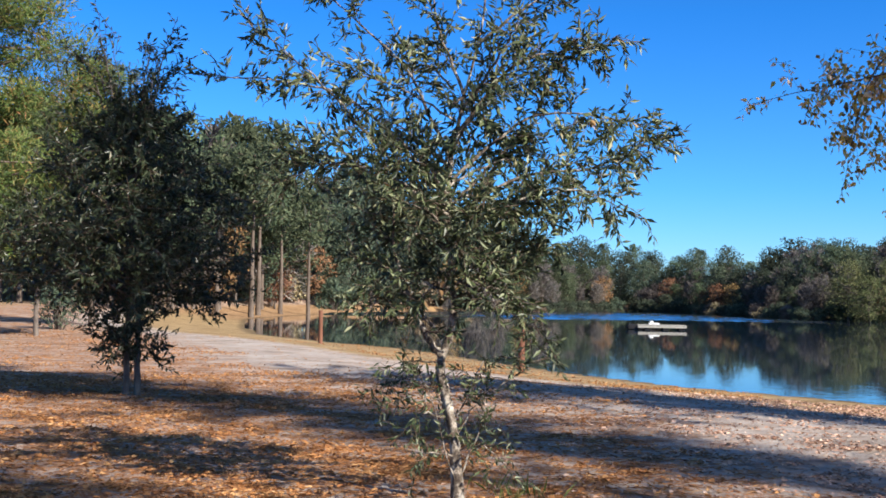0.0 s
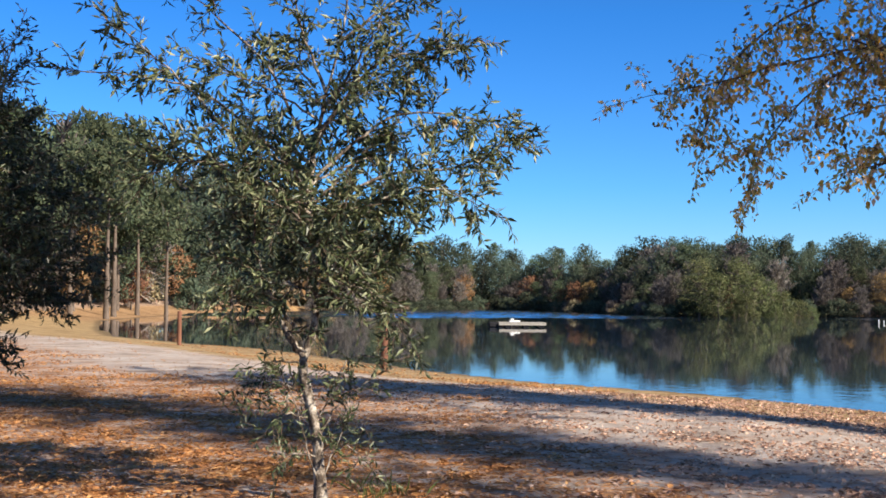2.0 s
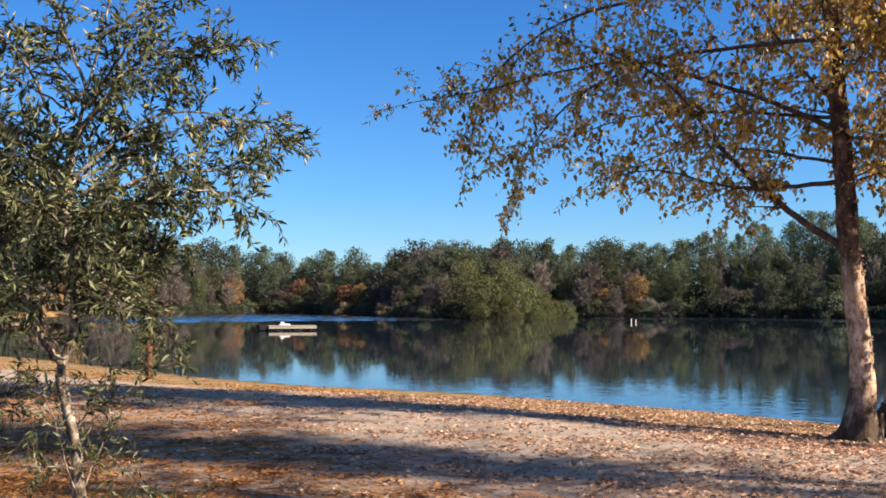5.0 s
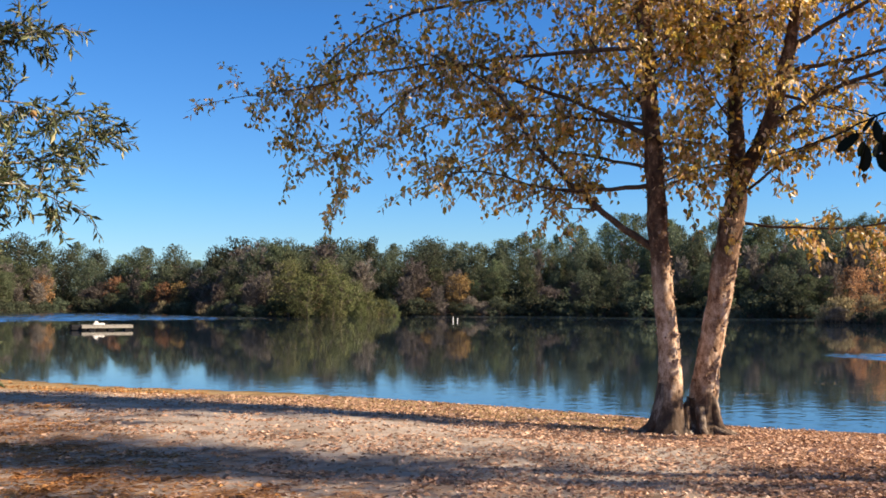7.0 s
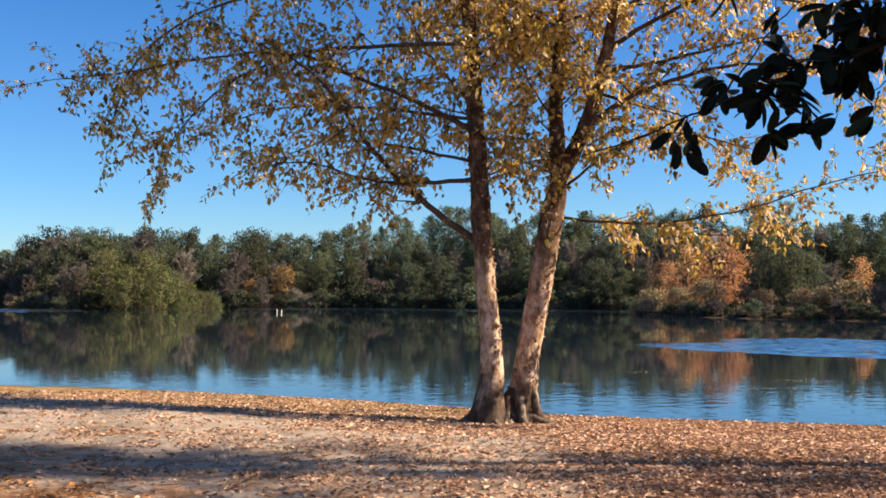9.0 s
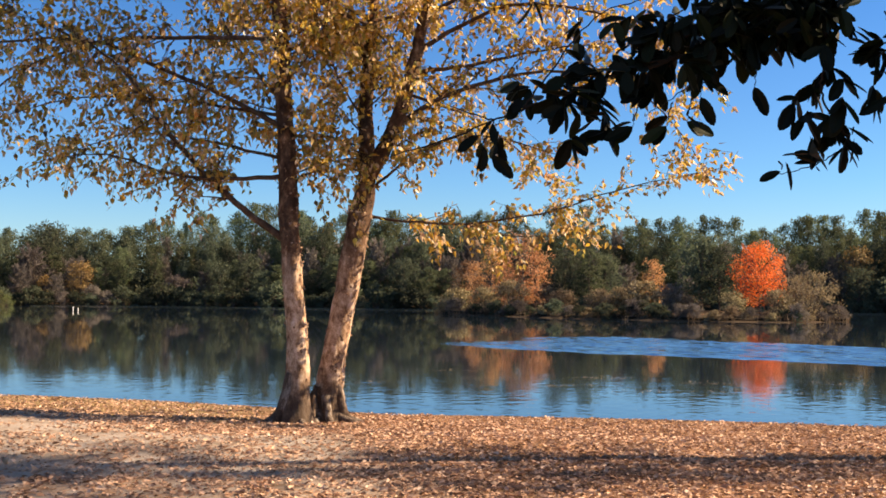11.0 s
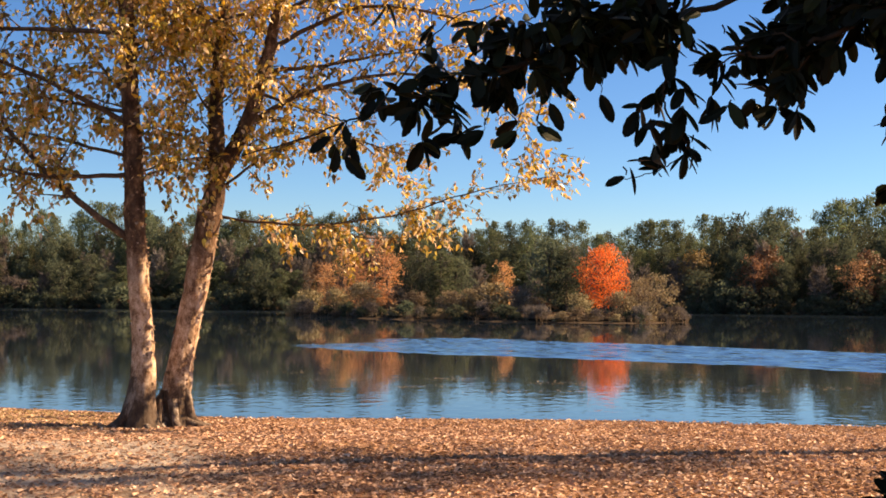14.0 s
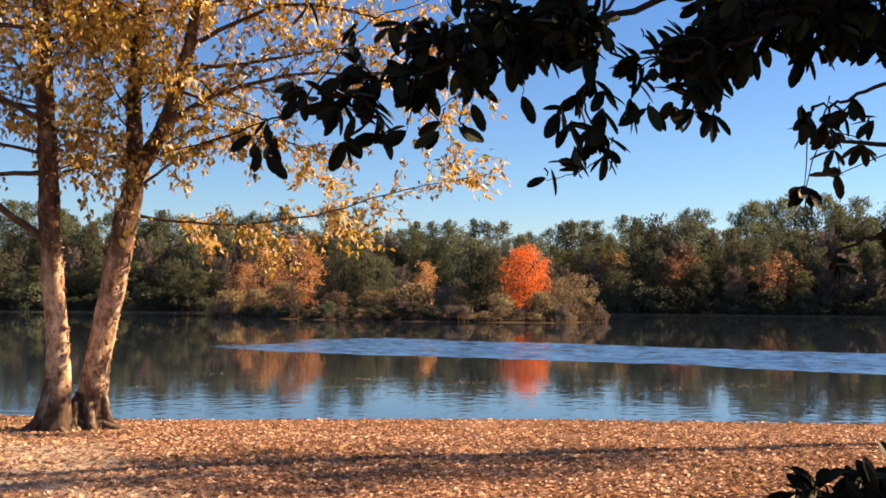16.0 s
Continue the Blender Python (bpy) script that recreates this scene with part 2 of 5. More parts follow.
class Wood:
    """Collects round limbs into one mesh."""
    def __init__(self):
        self.v, self.f = [], []

    def tube(self, pts, radii, sides=6, rough=0.0):
        base = len(self.v)
        up = Vector((0.31, 0.87, 0.38))
        n = len(pts)
        for i, (p, r) in enumerate(zip(pts, radii)):
            d = (pts[min(i + 1, n - 1)] - pts[max(i - 1, 0)]).normalized()
            a = d.cross(up)
            if a.length < 0.1:
                a = d.cross(Vector((1, 0, 0)))
            a.normalize()
            b = d.cross(a)
            for k in range(sides):
                t = 2 * math.pi * k / sides
                rr = r * (1 + rough * noise.noise(Vector((math.cos(t) * 1.7, math.sin(t) * 1.7, i * 0.35 + base))))
                self.v.append(p + (a * math.cos(t) + b * math.sin(t)) * rr)
        for i in range(n - 1):
            for k in range(sides):
                q, s = base + i * sides, (k + 1) % sides
                self.f.append((q + k, q + s, q + sides + s, q + sides + k))
        self.f.append(tuple(base + (n - 1) * sides + k for k in range(sides)))

    def put(self, name, mat, parent, label="", kind=""):
        return mesh_object(name, self.v, self.f, mat, parent, label, True, kind)


LEAF_SHAPES = {   # station along the leaf, half width at it
    "narrow": [(0.45, 0.5)],
    "birch": [(0.25, 0.45), (0.5, 0.36)],
    "oval": [(0.15, 0.28), (0.45, 0.5), (0.75, 0.45), (0.93, 0.24)],
    "tuft": [(0.55, 0.5)],
}


class Leaves:
    def __init__(self, shape):
        self.shape, self.rows = shape, []

    def add(self, p, d, n, length, width):
        self.rows.append((p.x, p.y, p.z, d.x, d.y, d.z, n.x, n.y, n.z, length, width))

    def put(self, name, mat, parent, label="", fold=0.25, curl=0.15, kind="stuff"):
        a = np.array(self.rows, dtype=float)
        p, d, n, ln, w = a[:, 0:3], a[:, 3:6], a[:, 6:9], a[:, 9:10], a[:, 10:11]
        d = d / np.maximum(np.linalg.norm(d, axis=1, keepdims=True), 1e-6)
        s = np.cross(d, n)
        s /= np.maximum(np.linalg.norm(s, axis=1, keepdims=True), 1e-6)
        n = np.cross(s, d)
        prof = LEAF_SHAPES[self.shape]
        m = len(prof)
        cols = [p]
        for st, hw in prof:
            cols.append(p + d * ln * st + s * w * hw + n * (w * fold * hw - ln * curl * st * st))
        cols.append(p + d * ln - n * ln * curl)
        for st, hw in reversed(prof):
            cols.append(p + d * ln * st - s * w * hw + n * (w * fold * hw - ln * curl * st * st))
        k = 2 * m + 2
        verts = np.stack(cols, 1).reshape(-1, 3)
        base = np.arange(len(a))[:, None] * k
        left = base + np.array([list(range(0, m + 2))])
        right = base + np.array([[0] + list(range(m + 1, k))])
        faces = np.concatenate([left, right]).tolist()
        return mesh_object(name, verts.tolist(), faces, mat, parent, label, kind=kind)


def rand_dir(r):
    v = Vector((r.gauss(0, 1), r.gauss(0, 1), r.gauss(0, 1)))
    return v.normalized()


def smooth_path(points, n, wiggle, r):
    """A polyline through the control points, rounded and slightly crooked."""
    pts = [Vector(p) for p in points]
    out = []
    segs = len(pts) - 1
    for i in range(n + 1):
        t = i / n * segs
        k = min(int(t), segs - 1)
        f = t - k
        p0, p1, p2, p3 = pts[max(k - 1, 0)], pts[k], pts[k + 1], pts[min(k + 2, segs)]
        q = 0.5 * ((2 * p1) + (p2 - p0) * f + (2 * p0 - 5 * p1 + 4 * p2 - p3) * f * f + (3 * p1 - p0 - 3 * p2 + p3) * f ** 3)
        out.append(q + rand_dir(r) * wiggle * (0 < i < n))
    return out


def twig(W, L, r, p, d, length, rad, level, o):
    """A shoot and all that grows on it: o holds the habit of the tree."""
    n = max(3, int(length / o["step"]))
    seg = length / n
    pts = [p.copy()]
    dirs = [d.normalized()]
    for i in range(n):
        nd = dirs[-1] + rand_dir(r) * o["crook"] + Vector((0, 0, -o["droop"] if level == 0 else o["lift"])) * seg / o["step"]
        dirs.append(nd.normalized())
        pts.append(pts[-1] + dirs[-1] * seg)
    radii = [max(rad * (1 - 0.75 * i / n), o["thin"]) for i in range(n + 1)]
    W.tube(pts, radii, 4 if level else 3)
    if level > 0:
        k = max(2, int(length * o["fork"]))
        for j in range(k):
            f = 0.15 + 0.85 * (j + r.random()) / k
            i = min(int(f * n), n - 1)
            q = pts[i].lerp(pts[i + 1], f * n - i)
            side = (dirs[i] + rand_dir(r) * o["spread"]).normalized()
            twig(W, L, r, q, side, o["twig"] * (0.5 + r.random()) * (1.15 - 0.5 * f) * (1.6 if level > 1 else 1), radii[i] * 0.55, level - 1, o)
    if level <= o["leafy"]:
        cnt = max(1, int(length * o["leaves"] * (0.7 + 0.6 * r.random())))
        for j in range(cnt):
            f = 0.1 + 0.9 * (j + r.random()) / cnt
            i = min(int(f * n), n - 1)
            q = pts[i].lerp(pts[i + 1], min(f * n - i, 1))
            ld = (dirs[i] * o["along"] + rand_dir(r) + Vector((0, 0, -o["hang"]))).normalized()
            s = o["leaf"] * (0.65 + 0.7 * r.random())
            L.add(q + rand_dir(r) * o.get("stalk", 0.02) * r.random(), ld, rand_dir(r) + Vector((0, 0, o["face"])), s, s * o["wide"])


def root_flare(W, p, r0, r, count=6, reach=2.2, depth=0.06):
    """Roots that run out from the foot of a trunk and sink in."""
    for k in range(count):
        t = 2 * math.pi * (k + 0.5 * r.random()) / count
        o = Vector((math.cos(t), math.sin(t), 0))
        ln = r0 * reach * (0.7 + 0.6 * r.random())
        pts = [p + o * r0 * 0.35 + Vector((0, 0, r0 * 2.4)), p + o * r0 * 0.75 + Vector((0, 0, r0 * 0.75)), p + o * ln * 0.75 + Vector((0, 0, 0.02)), p + o * ln * 1.2 - Vector((0, 0, depth))]
        W.tube(smooth_path(pts, 8, 0.004, r), [r0 * 0.42 * (1 - 0.075 * i) for i in range(9)], 7)


# ---- ground and lake ----
WATER_Z = -0.45
SHORE = [(19.5, 3.4), (17.2, 8.1), (15.8, 10.2), (14.2, 12.4), (13.1, 14.0), (12.4, 16.2), (11.5, 18.8), (8.7, 24.2), (5.7, 27.6), (3.4, 32.0), (1.0, 38.3),
         (-1.4, 45.0), (-5.8, 51.6), (-10.2, 60.0), (-13.0, 72.0), (-17.5, 98.0), (-15.0, 128.0), (-4.0, 160.0), (14.0, 182.0), (34.0, 206.0), (42.0, 190.0), (43.5, 150.0), (46.0, 142.0), (57.0, 143.0), (70.0, 145.0),
         (82.0, 136.0), (91.0, 120.0), (101.0, 96.0), (114.0, 88.0), (126.0, 72.0), (130.0, 56.0), (136.0, 43.0), (142.0, 24.0), (143.0, -6.0), (118.0, -42.0), (80.0, -30.0), (52.0, -8.0), (34.0, 3.0), (25.0, 3.7)]
ISLAND = [(80.0, 76.0), (76.0, 64.0), (75.0, 54.0), (76.5, 45.0), (79.5, 38.0), (86.0, 36.5), (91.0, 40.0), (91.0, 50.0), (88.0, 64.0), (86.0, 76.0)]


def edge_distance(xy, poly):
    """Distance to the polygon's edge, negative inside it."""
    p = np.asarray(poly, float)
    q = np.roll(p, -1, 0)
    best = np.full(len(xy), 1e9)
    inside = np.zeros(len(xy), bool)
    for (ax, ay), (bx, by) in zip(p, q):
        e = np.array([bx - ax, by - ay])
        w = xy - [ax, ay]
        t = np.clip(w @ e / (e @ e), 0, 1)
        best = np.minimum(best, np.linalg.norm(w - t[:, None] * e, axis=1))
        cross = (ay > xy[:, 1]) != (by > xy[:, 1])
        inside ^= cross & (xy[:, 0] < (bx - ax) * (xy[:, 1] - ay) / (by - ay + 1e-12) + ax)
    return np.where(inside, -best, best)


def lake_distance(xy):
    """Distance from the water's edge: positive on land."""
    a = edge_distance(xy, SHORE)
    b = edge_distance(xy, ISLAND)
    return np.where(a < 0, np.maximum(a, -b), a)


def wave(x, y, s, seed):
    return (np.sin(x * s * 1.3 + seed) * np.cos(y * s * 0.9 + seed * 2.1) + 0.6 * np.sin((x + y) * s * 2.3 + seed * 3.7) + 0.5 * np.cos((x - y) * s * 3.1 + seed)) / 2


def smooth_step(a, b, x):
    t = np.clip((x - a) / (b - a), 0, 1)
    return t * t * (3 - 2 * t)


def ground_height(xy):
    xy = np.asarray(xy, float).reshape(-1, 2)
    x, y = xy[:, 0], xy[:, 1]
    d = lake_distance(xy)
    far = np.hypot(x, y)
    land = WATER_Z + 0.04 * smooth_step(0, 0.35, d) + 0.41 * smooth_step(0.0, 7.8, d)
    land = land + 0.035 * wave(x, y, 0.55, 1.0) * smooth_step(0.5, 4, d)
    # the ground climbs gently to the hill on the far side of the cove and behind the other shores
    left = smooth_step(30, 95, y) * smooth_step(2, 14, d) * smooth_step(10, -12, x)
    land = land + left * (0.9 + 0.02 * np.clip(d - 10, 0, 120))
    back = smooth_step(95, 140, far) * smooth_step(0.5, 22, d)
    land = land + back * (0.9 + 0.02 * np.clip(d, 0, 120))
    isl = (edge_distance(xy, ISLAND) < 0)
    land = np.where(isl, WATER_Z + 0.65 * smooth_step(0, 3, d), land)
    return np.where(d > 0, land, WATER_Z - 1.3 * smooth_step(0, 9, -d))


def height_at(x, y):
    return float(ground_height([(x, y)])[0])


def build_ground():
    rings = [0.6]
    while rings[-1] < 26:
        rings.append(rings[-1] * 1.022)
    while rings[-1] < 260:
        rings.append(rings[-1] * 1.028)
    while rings[-1] < 4200:
        rings.append(rings[-1] * 1.25)
    angles = []
    a = -180.0
    while a < 180 - 1e-6:
        angles.append(a)
        a += 0.6 if -26 <= a < 86 else 3.0
    n = len(angles)
    ang = np.radians(angles)
    R = np.array(rings)
    X = (R[:, None] * np.sin(ang)).ravel()
    Y = (R[:, None] * np.cos(ang)).ravel()
    xy = np.stack([X, Y], 1)
    Z = ground_height(xy)
    verts = np.column_stack([X, Y, Z]).tolist() + [[0, 0, height_at(0, 0)]]
    faces = []
    for i in range(len(rings) - 1):
        for k in range(n):
            s = (k + 1) % n
            faces.append((i * n + k, (i + 1) * n + k, (i + 1) * n + s, i * n + s))
    c = len(verts) - 1
    faces += [(c, k, (k + 1) % n) for k in range(n)]
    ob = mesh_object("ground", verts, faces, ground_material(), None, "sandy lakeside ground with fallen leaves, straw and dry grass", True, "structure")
    tagged(ob, category="ground")
    d = np.append(lake_distance(xy), 20.0)
    at = ob.data.attributes.new("shore", "FLOAT", "POINT")
    at.data.foreach_set("value", np.clip(d, -20, 60).astype(np.float32))
    return ob


def ground_material():
    m, n, l, b = material("ground", 0.95, 0.1)
    tex = n.new("ShaderNodeTexCoord")
    obj = tex.outputs["Object"]
    at = n.new("ShaderNodeAttribute")
    at.attribute_name = "shore"
    shore = at.outputs["Fac"]
    sep = n.new("ShaderNodeSeparateXYZ")
    l.new(obj, sep.inputs[0])
    big = noise_node(n, l, obj, 0.22, 5, 0.6)
    mid = noise_node(n, l, obj, 2.0, 7, 0.7)
    fine = noise_node(n, l, obj, 14, 6, 0.7)
    grain = noise_node(n, l, obj, 70, 3, 0.7)
    # pale sand
    sand = ramp(n, [(0.25, (0.22, 0.182, 0.16)), (0.5, (0.42, 0.365, 0.325)), (0.8, (0.6, 0.545, 0.5))])
    l.new(math_node(n, l, "ADD", math_node(n, l, "MULTIPLY", mid.outputs["Fac"], 0.6), math_node(n, l, "MULTIPLY", fine.outputs["Fac"], 0.4)), sand.inputs[0])
    # straw and broken leaves
    duff = ramp(n, [(0.3, (0.07, 0.035, 0.02)), (0.46, (0.25, 0.13, 0.075)), (0.58, (0.44, 0.26, 0.155)), (0.74, (0.6, 0.45, 0.33))])
    l.new(math_node(n, l, "ADD", math_node(n, l, "MULTIPLY", fine.outputs["Fac"], 0.6), math_node(n, l, "MULTIPLY", grain.outputs["Fac"], 0.4)), duff.inputs[0])
    # dry grass along the water
    turf = ramp(n, [(0.3, (0.16, 0.11, 0.05)), (0.5, (0.34, 0.24, 0.12)), (0.75, (0.46, 0.35, 0.2))])
    l.new(math_node(n, l, "ADD", math_node(n, l, "MULTIPLY", mid.outputs["Fac"], 0.4), math_node(n, l, "MULTIPLY", fine.outputs["Fac"], 0.6)), turf.inputs[0])
    # where each lies: the sand track follows the shore, leaves gather under the birch and towards the shaded side
    ragged = math_node(n, l, "ADD", shore, math_node(n, l, "MULTIPLY", math_node(n, l, "SUBTRACT", mid.outputs["Fac"], 0.5), 5.0))

    def band(v, lo, hi):
        mr = n.new("ShaderNodeMapRange")
        mr.interpolation_type = "SMOOTHSTEP"
        for sock, val in (("From Min", lo), ("From Max", hi)):
            mr.inputs[sock].default_value = val
        l.new(v, mr.inputs["Value"])
        return mr.outputs["Result"]
    away = band(sep.outputs["Y"], 28.0, 50.0)
    track = math_node(n, l, "MULTIPLY", band(math_node(n, l, "SUBTRACT", ragged, math_node(n, l, "MULTIPLY", away, 3.0)), 3.4, 4.8),
                      band(math_node(n, l, "ADD", ragged, math_node(n, l, "MULTIPLY", away, 0.5)), 11.5, 8.5))
    side = math_node(n, l, "ADD", math_node(n, l, "MULTIPLY", sep.outputs["X"], 0.75), math_node(n, l, "MULTIPLY", sep.outputs["Y"], -0.45))
    drift = math_node(n, l, "ADD", side, math_node(n, l, "MULTIPLY", math_node(n, l, "SUBTRACT", big.outputs["Fac"], 0.5), 6.0))
    # a worn patch of bare sand in front of the birch
    spot = n.new("ShaderNodeVectorMath")
    spot.operation = "DISTANCE"
    spot.inputs[1].default_value = (6.6, 9.6, 0.0)
    l.new(obj, spot.inputs[0])
    worn = band(math_node(n, l, "ADD", spot.outputs["Value"], math_node(n, l, "MULTIPLY", math_node(n, l, "SUBTRACT", mid.outputs["Fac"], 0.5), 3.0)), 2.3, 1.3)
    litter = math_node(n, l, "MULTIPLY", band(drift, 0.6, 3.4), math_node(n, l, "SUBTRACT", 1.0, worn))
    bits = math_node(n, l, "ADD", mid.outputs["Fac"], math_node(n, l, "MULTIPLY", math_node(n, l, "SUBTRACT", fine.outputs["Fac"], 0.5), 0.9))
    loose = bits
    straw = math_node(n, l, "MULTIPLY", band(sep.outputs["X"], 1.0, -7.0), 0.05)
    bits = math_node(n, l, "ADD", bits, straw)
    specks = band(bits, 0.44, 0.56)
    base = mix(n, l, specks, sand.outputs[0], duff.outputs[0])
    turfy = math_node(n, l, "MULTIPLY", band(math_node(n, l, "SUBTRACT", ragged, math_node(n, l, "MULTIPLY", away, 4.0)), 5.0, 3.6), 0.9)
    base = mix(n, l, turfy, base, turf.outputs[0])
    far_turf = math_node(n, l, "MULTIPLY", band(ragged, 14, 19), band(sep.outputs["Y"], 26, 40))
    base = mix(n, l, far_turf, base, turf.outputs[0])
    clear = math_node(n, l, "MULTIPLY", track, math_node(n, l, "SUBTRACT", 1.0, band(loose, 0.56, 0.7)))
    base = mix(n, l, clear, base, sand.outputs[0])
    base = mix(n, l, litter, base, duff.outputs[0])
    slope = math_node(n, l, "MULTIPLY", band(math_node(n, l, "ADD", sep.outputs["Y"], math_node(n, l, "MULTIPLY", big.outputs["Fac"], 40.0)), 108.0, 118.0), band(sep.outputs["X"], 6.0, -4.0))
    base = mix(n, l, math_node(n, l, "MULTIPLY", slope, 0.5), base, duff.outputs[0])
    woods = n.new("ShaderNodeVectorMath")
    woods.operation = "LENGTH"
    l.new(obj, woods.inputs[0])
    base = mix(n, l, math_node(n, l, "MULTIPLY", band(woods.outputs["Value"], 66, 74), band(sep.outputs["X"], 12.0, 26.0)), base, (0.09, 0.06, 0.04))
    tone = ramp(n, [(0.32, (0.4, 0.34, 0.3)), (0.46, (0.8, 0.76, 0.73)), (0.58, (1.0, 1.0, 1.0))])
    blotch = noise_node(n, l, obj, 0.7, 8, 0.72, (1.0, 1.6, 1.0))
    l.new(blotch.outputs["Fac"], tone.inputs[0])
    base = mix(n, l, 1.0, base, tone.outputs[0], "MULTIPLY")
    wet = band(shore, 0.7, 0.1)
    base = mix(n, l, math_node(n, l, "MULTIPLY", wet, 0.6), base, (0.06, 0.045, 0.03))
    l.new(base, b.inputs["Base Color"])
    bp = n.new("ShaderNodeBump")
    bp.inputs["Strength"].default_value, bp.inputs["Distance"].default_value = 0.8, 0.06
    l.new(math_node(n, l, "ADD", math_node(n, l, "MULTIPLY", fine.outputs["Fac"], 0.6), math_node(n, l, "ADD", math_node(n, l, "MULTIPLY", grain.outputs["Fac"], 0.15), mid.outputs["Fac"])), bp.inputs["Height"])
    l.new(bp.outputs[0], b.inputs["Normal"])
    return m


def water_material(name="lake_water", ior=1.52):
    m, n, l, b = material(name, 0.03, 0.5)
    b.inputs["Base Color"].default_value = (0.01, 0.02, 0.034, 1)
    tex = n.new("ShaderNodeTexCoord")
    obj = tex.outputs["Object"]
    ripple = noise_node(n, l, obj, 3.2, 1.5, 0.5, (1, 1, 1))
    swell = noise_node(n, l, obj, 0.55, 2, 0.5)
    patch = noise_node(n, l, obj, 0.09, 3, 0.5)

    def soft(v, lo, hi):
        mr = n.new("ShaderNodeMapRange")
        mr.interpolation_type = "SMOOTHSTEP"
        mr.inputs["From Min"].default_value, mr.inputs["From Max"].default_value = lo, hi
        l.new(v, mr.inputs["Value"])
        return mr.outputs["Result"]
    wob = math_node(n, l, "MULTIPLY", math_node(n, l, "SUBTRACT", patch.outputs["Fac"], 0.5), 5.0)
    # small ripples lap along the near bank
    reach = n.new("ShaderNodeVectorMath")
    reach.operation = "LENGTH"
    l.new(obj, reach.inputs[0])
    lap = soft(math_node(n, l, "ADD", reach.outputs["Value"], wob), 44.0, 18.0)
    h = math_node(n, l, "ADD", math_node(n, l, "MULTIPLY", ripple.outputs["Fac"], 0.5), math_node(n, l, "MULTIPLY", swell.outputs["Fac"], 0.45))
    bp = n.new("ShaderNodeBump")
    bp.inputs["Distance"].default_value = 0.06
    l.new(math_node(n, l, "ADD", math_node(n, l, "MULTIPLY", lap, 0.13), 0.01), bp.inputs["Strength"])
    l.new(h, bp.inputs["Height"])
    l.new(bp.outputs[0], b.inputs["Normal"])
    b.inputs["IOR"].default_value = ior
    return m


build_ground()
def build_water():
    rings, angles = [2.0], np.radians(np.arange(0, 360, 1.5))
    while rings[-1] < 300:
        rings.append(rings[-1] * (1.06 if rings[-1] < 40 else 1.022))
    R, n = np.array(rings), len(angles)
    xy = np.stack([(R[:, None] * np.sin(angles)).ravel(), (R[:, None] * np.cos(angles)).ravel()], 1)
    verts = np.column_stack([xy, np.full(len(xy), WATER_Z)]).tolist()
    faces = [(i * n + k, (i + 1) * n + k, (i + 1) * n + (k + 1) % n, i * n + (k + 1) % n) for i in range(len(R) - 1) for k in range(n)]
    faces.append(tuple(range(n)))
    ob = mesh_object("water", verts, faces, water_material(), None, "dark calm lake with ruffled blue lanes", False, "structure")
    return ob


def ripples(name, label, U, V, place, height, mat):
    """A patch of wind ripples: place(u, v) gives the plan, height(x, y) the rise over the still lake."""
    u, v = np.meshgrid(U, V, indexing="ij")
    x, y = place(u.ravel(), v.ravel())
    z = WATER_Z + height(x, y)
    n = len(V)
    faces = [(i * n + k, (i + 1) * n + k, (i + 1) * n + k + 1, i * n + k + 1) for i in range(len(U) - 1) for k in range(n - 1)]
    ob = mesh_object(name, np.column_stack([x, y, z]).tolist(), faces, mat, None, label, True, "structure")
    return tagged(ob, category="lake")


def crests(x, y, length, heading):
    """Short-crested waves: many small trains that run about one heading, in degrees clockwise from +y."""
    r = random.Random(61)
    h = np.zeros(len(x))
    for _ in range(16):
        k, t = 2 * math.pi / (length * r.uniform(0.6, 1.7)), radians(heading + r.gauss(0, 34))
        h += np.sin(k * (x * math.sin(t) + y * math.cos(t)) + r.uniform(0, 6.283)) * length * 0.5 / (k * 0.16)
    return h / (length * length * 4)


def lane_rise(x, y):
    """The ruffled lane in front of the island."""
    q = x + 0.9 * wave(x, y, 0.2, 2.0) + 0.5 * wave(x, y, 1.3, 7.0)
    fade = smooth_step(32.0, 33.6, q) * smooth_step(45.6, 43.8, q) * smooth_step(34.5, 29.0, y + 1.5 * wave(x, y, 0.4, 5.0))
    return -0.02 + 0.045 * fade + 0.027 * fade * crests(x, y, 0.3, 68)


def far_rise(x, y):
    """The ruffled lane along the far shore."""
    fade = smooth_step(126.0, 130.0, y + 3 * wave(x, y, 0.09, 1.0)) * smooth_step(47.0, 42.0, x)
    return -0.04 + 0.12 * fade + 0.085 * fade * crests(x, y, 1.2, 10)


def rim_rise(x, y):
    """A faint breeze along the banks of the far woods."""
    d = edge_distance(np.stack([x, y], 1), SHORE) + 3 * wave(x, y, 0.1, 6.0)
    fade = smooth_step(-22.0, -13.0, d)
    return -0.03 + 0.06 * fade + 0.03 * fade * crests(x, y, 0.9, 45)


def across(az):
    """Distance from the clearing to the far bank at a bearing in radians."""
    reach = np.arange(60, 300, 1.0)
    return np.array([reach[np.nonzero(edge_distance(reach[:, None] * [[math.sin(a), math.cos(a)]], SHORE) < 0)[0].max()] for a in az])


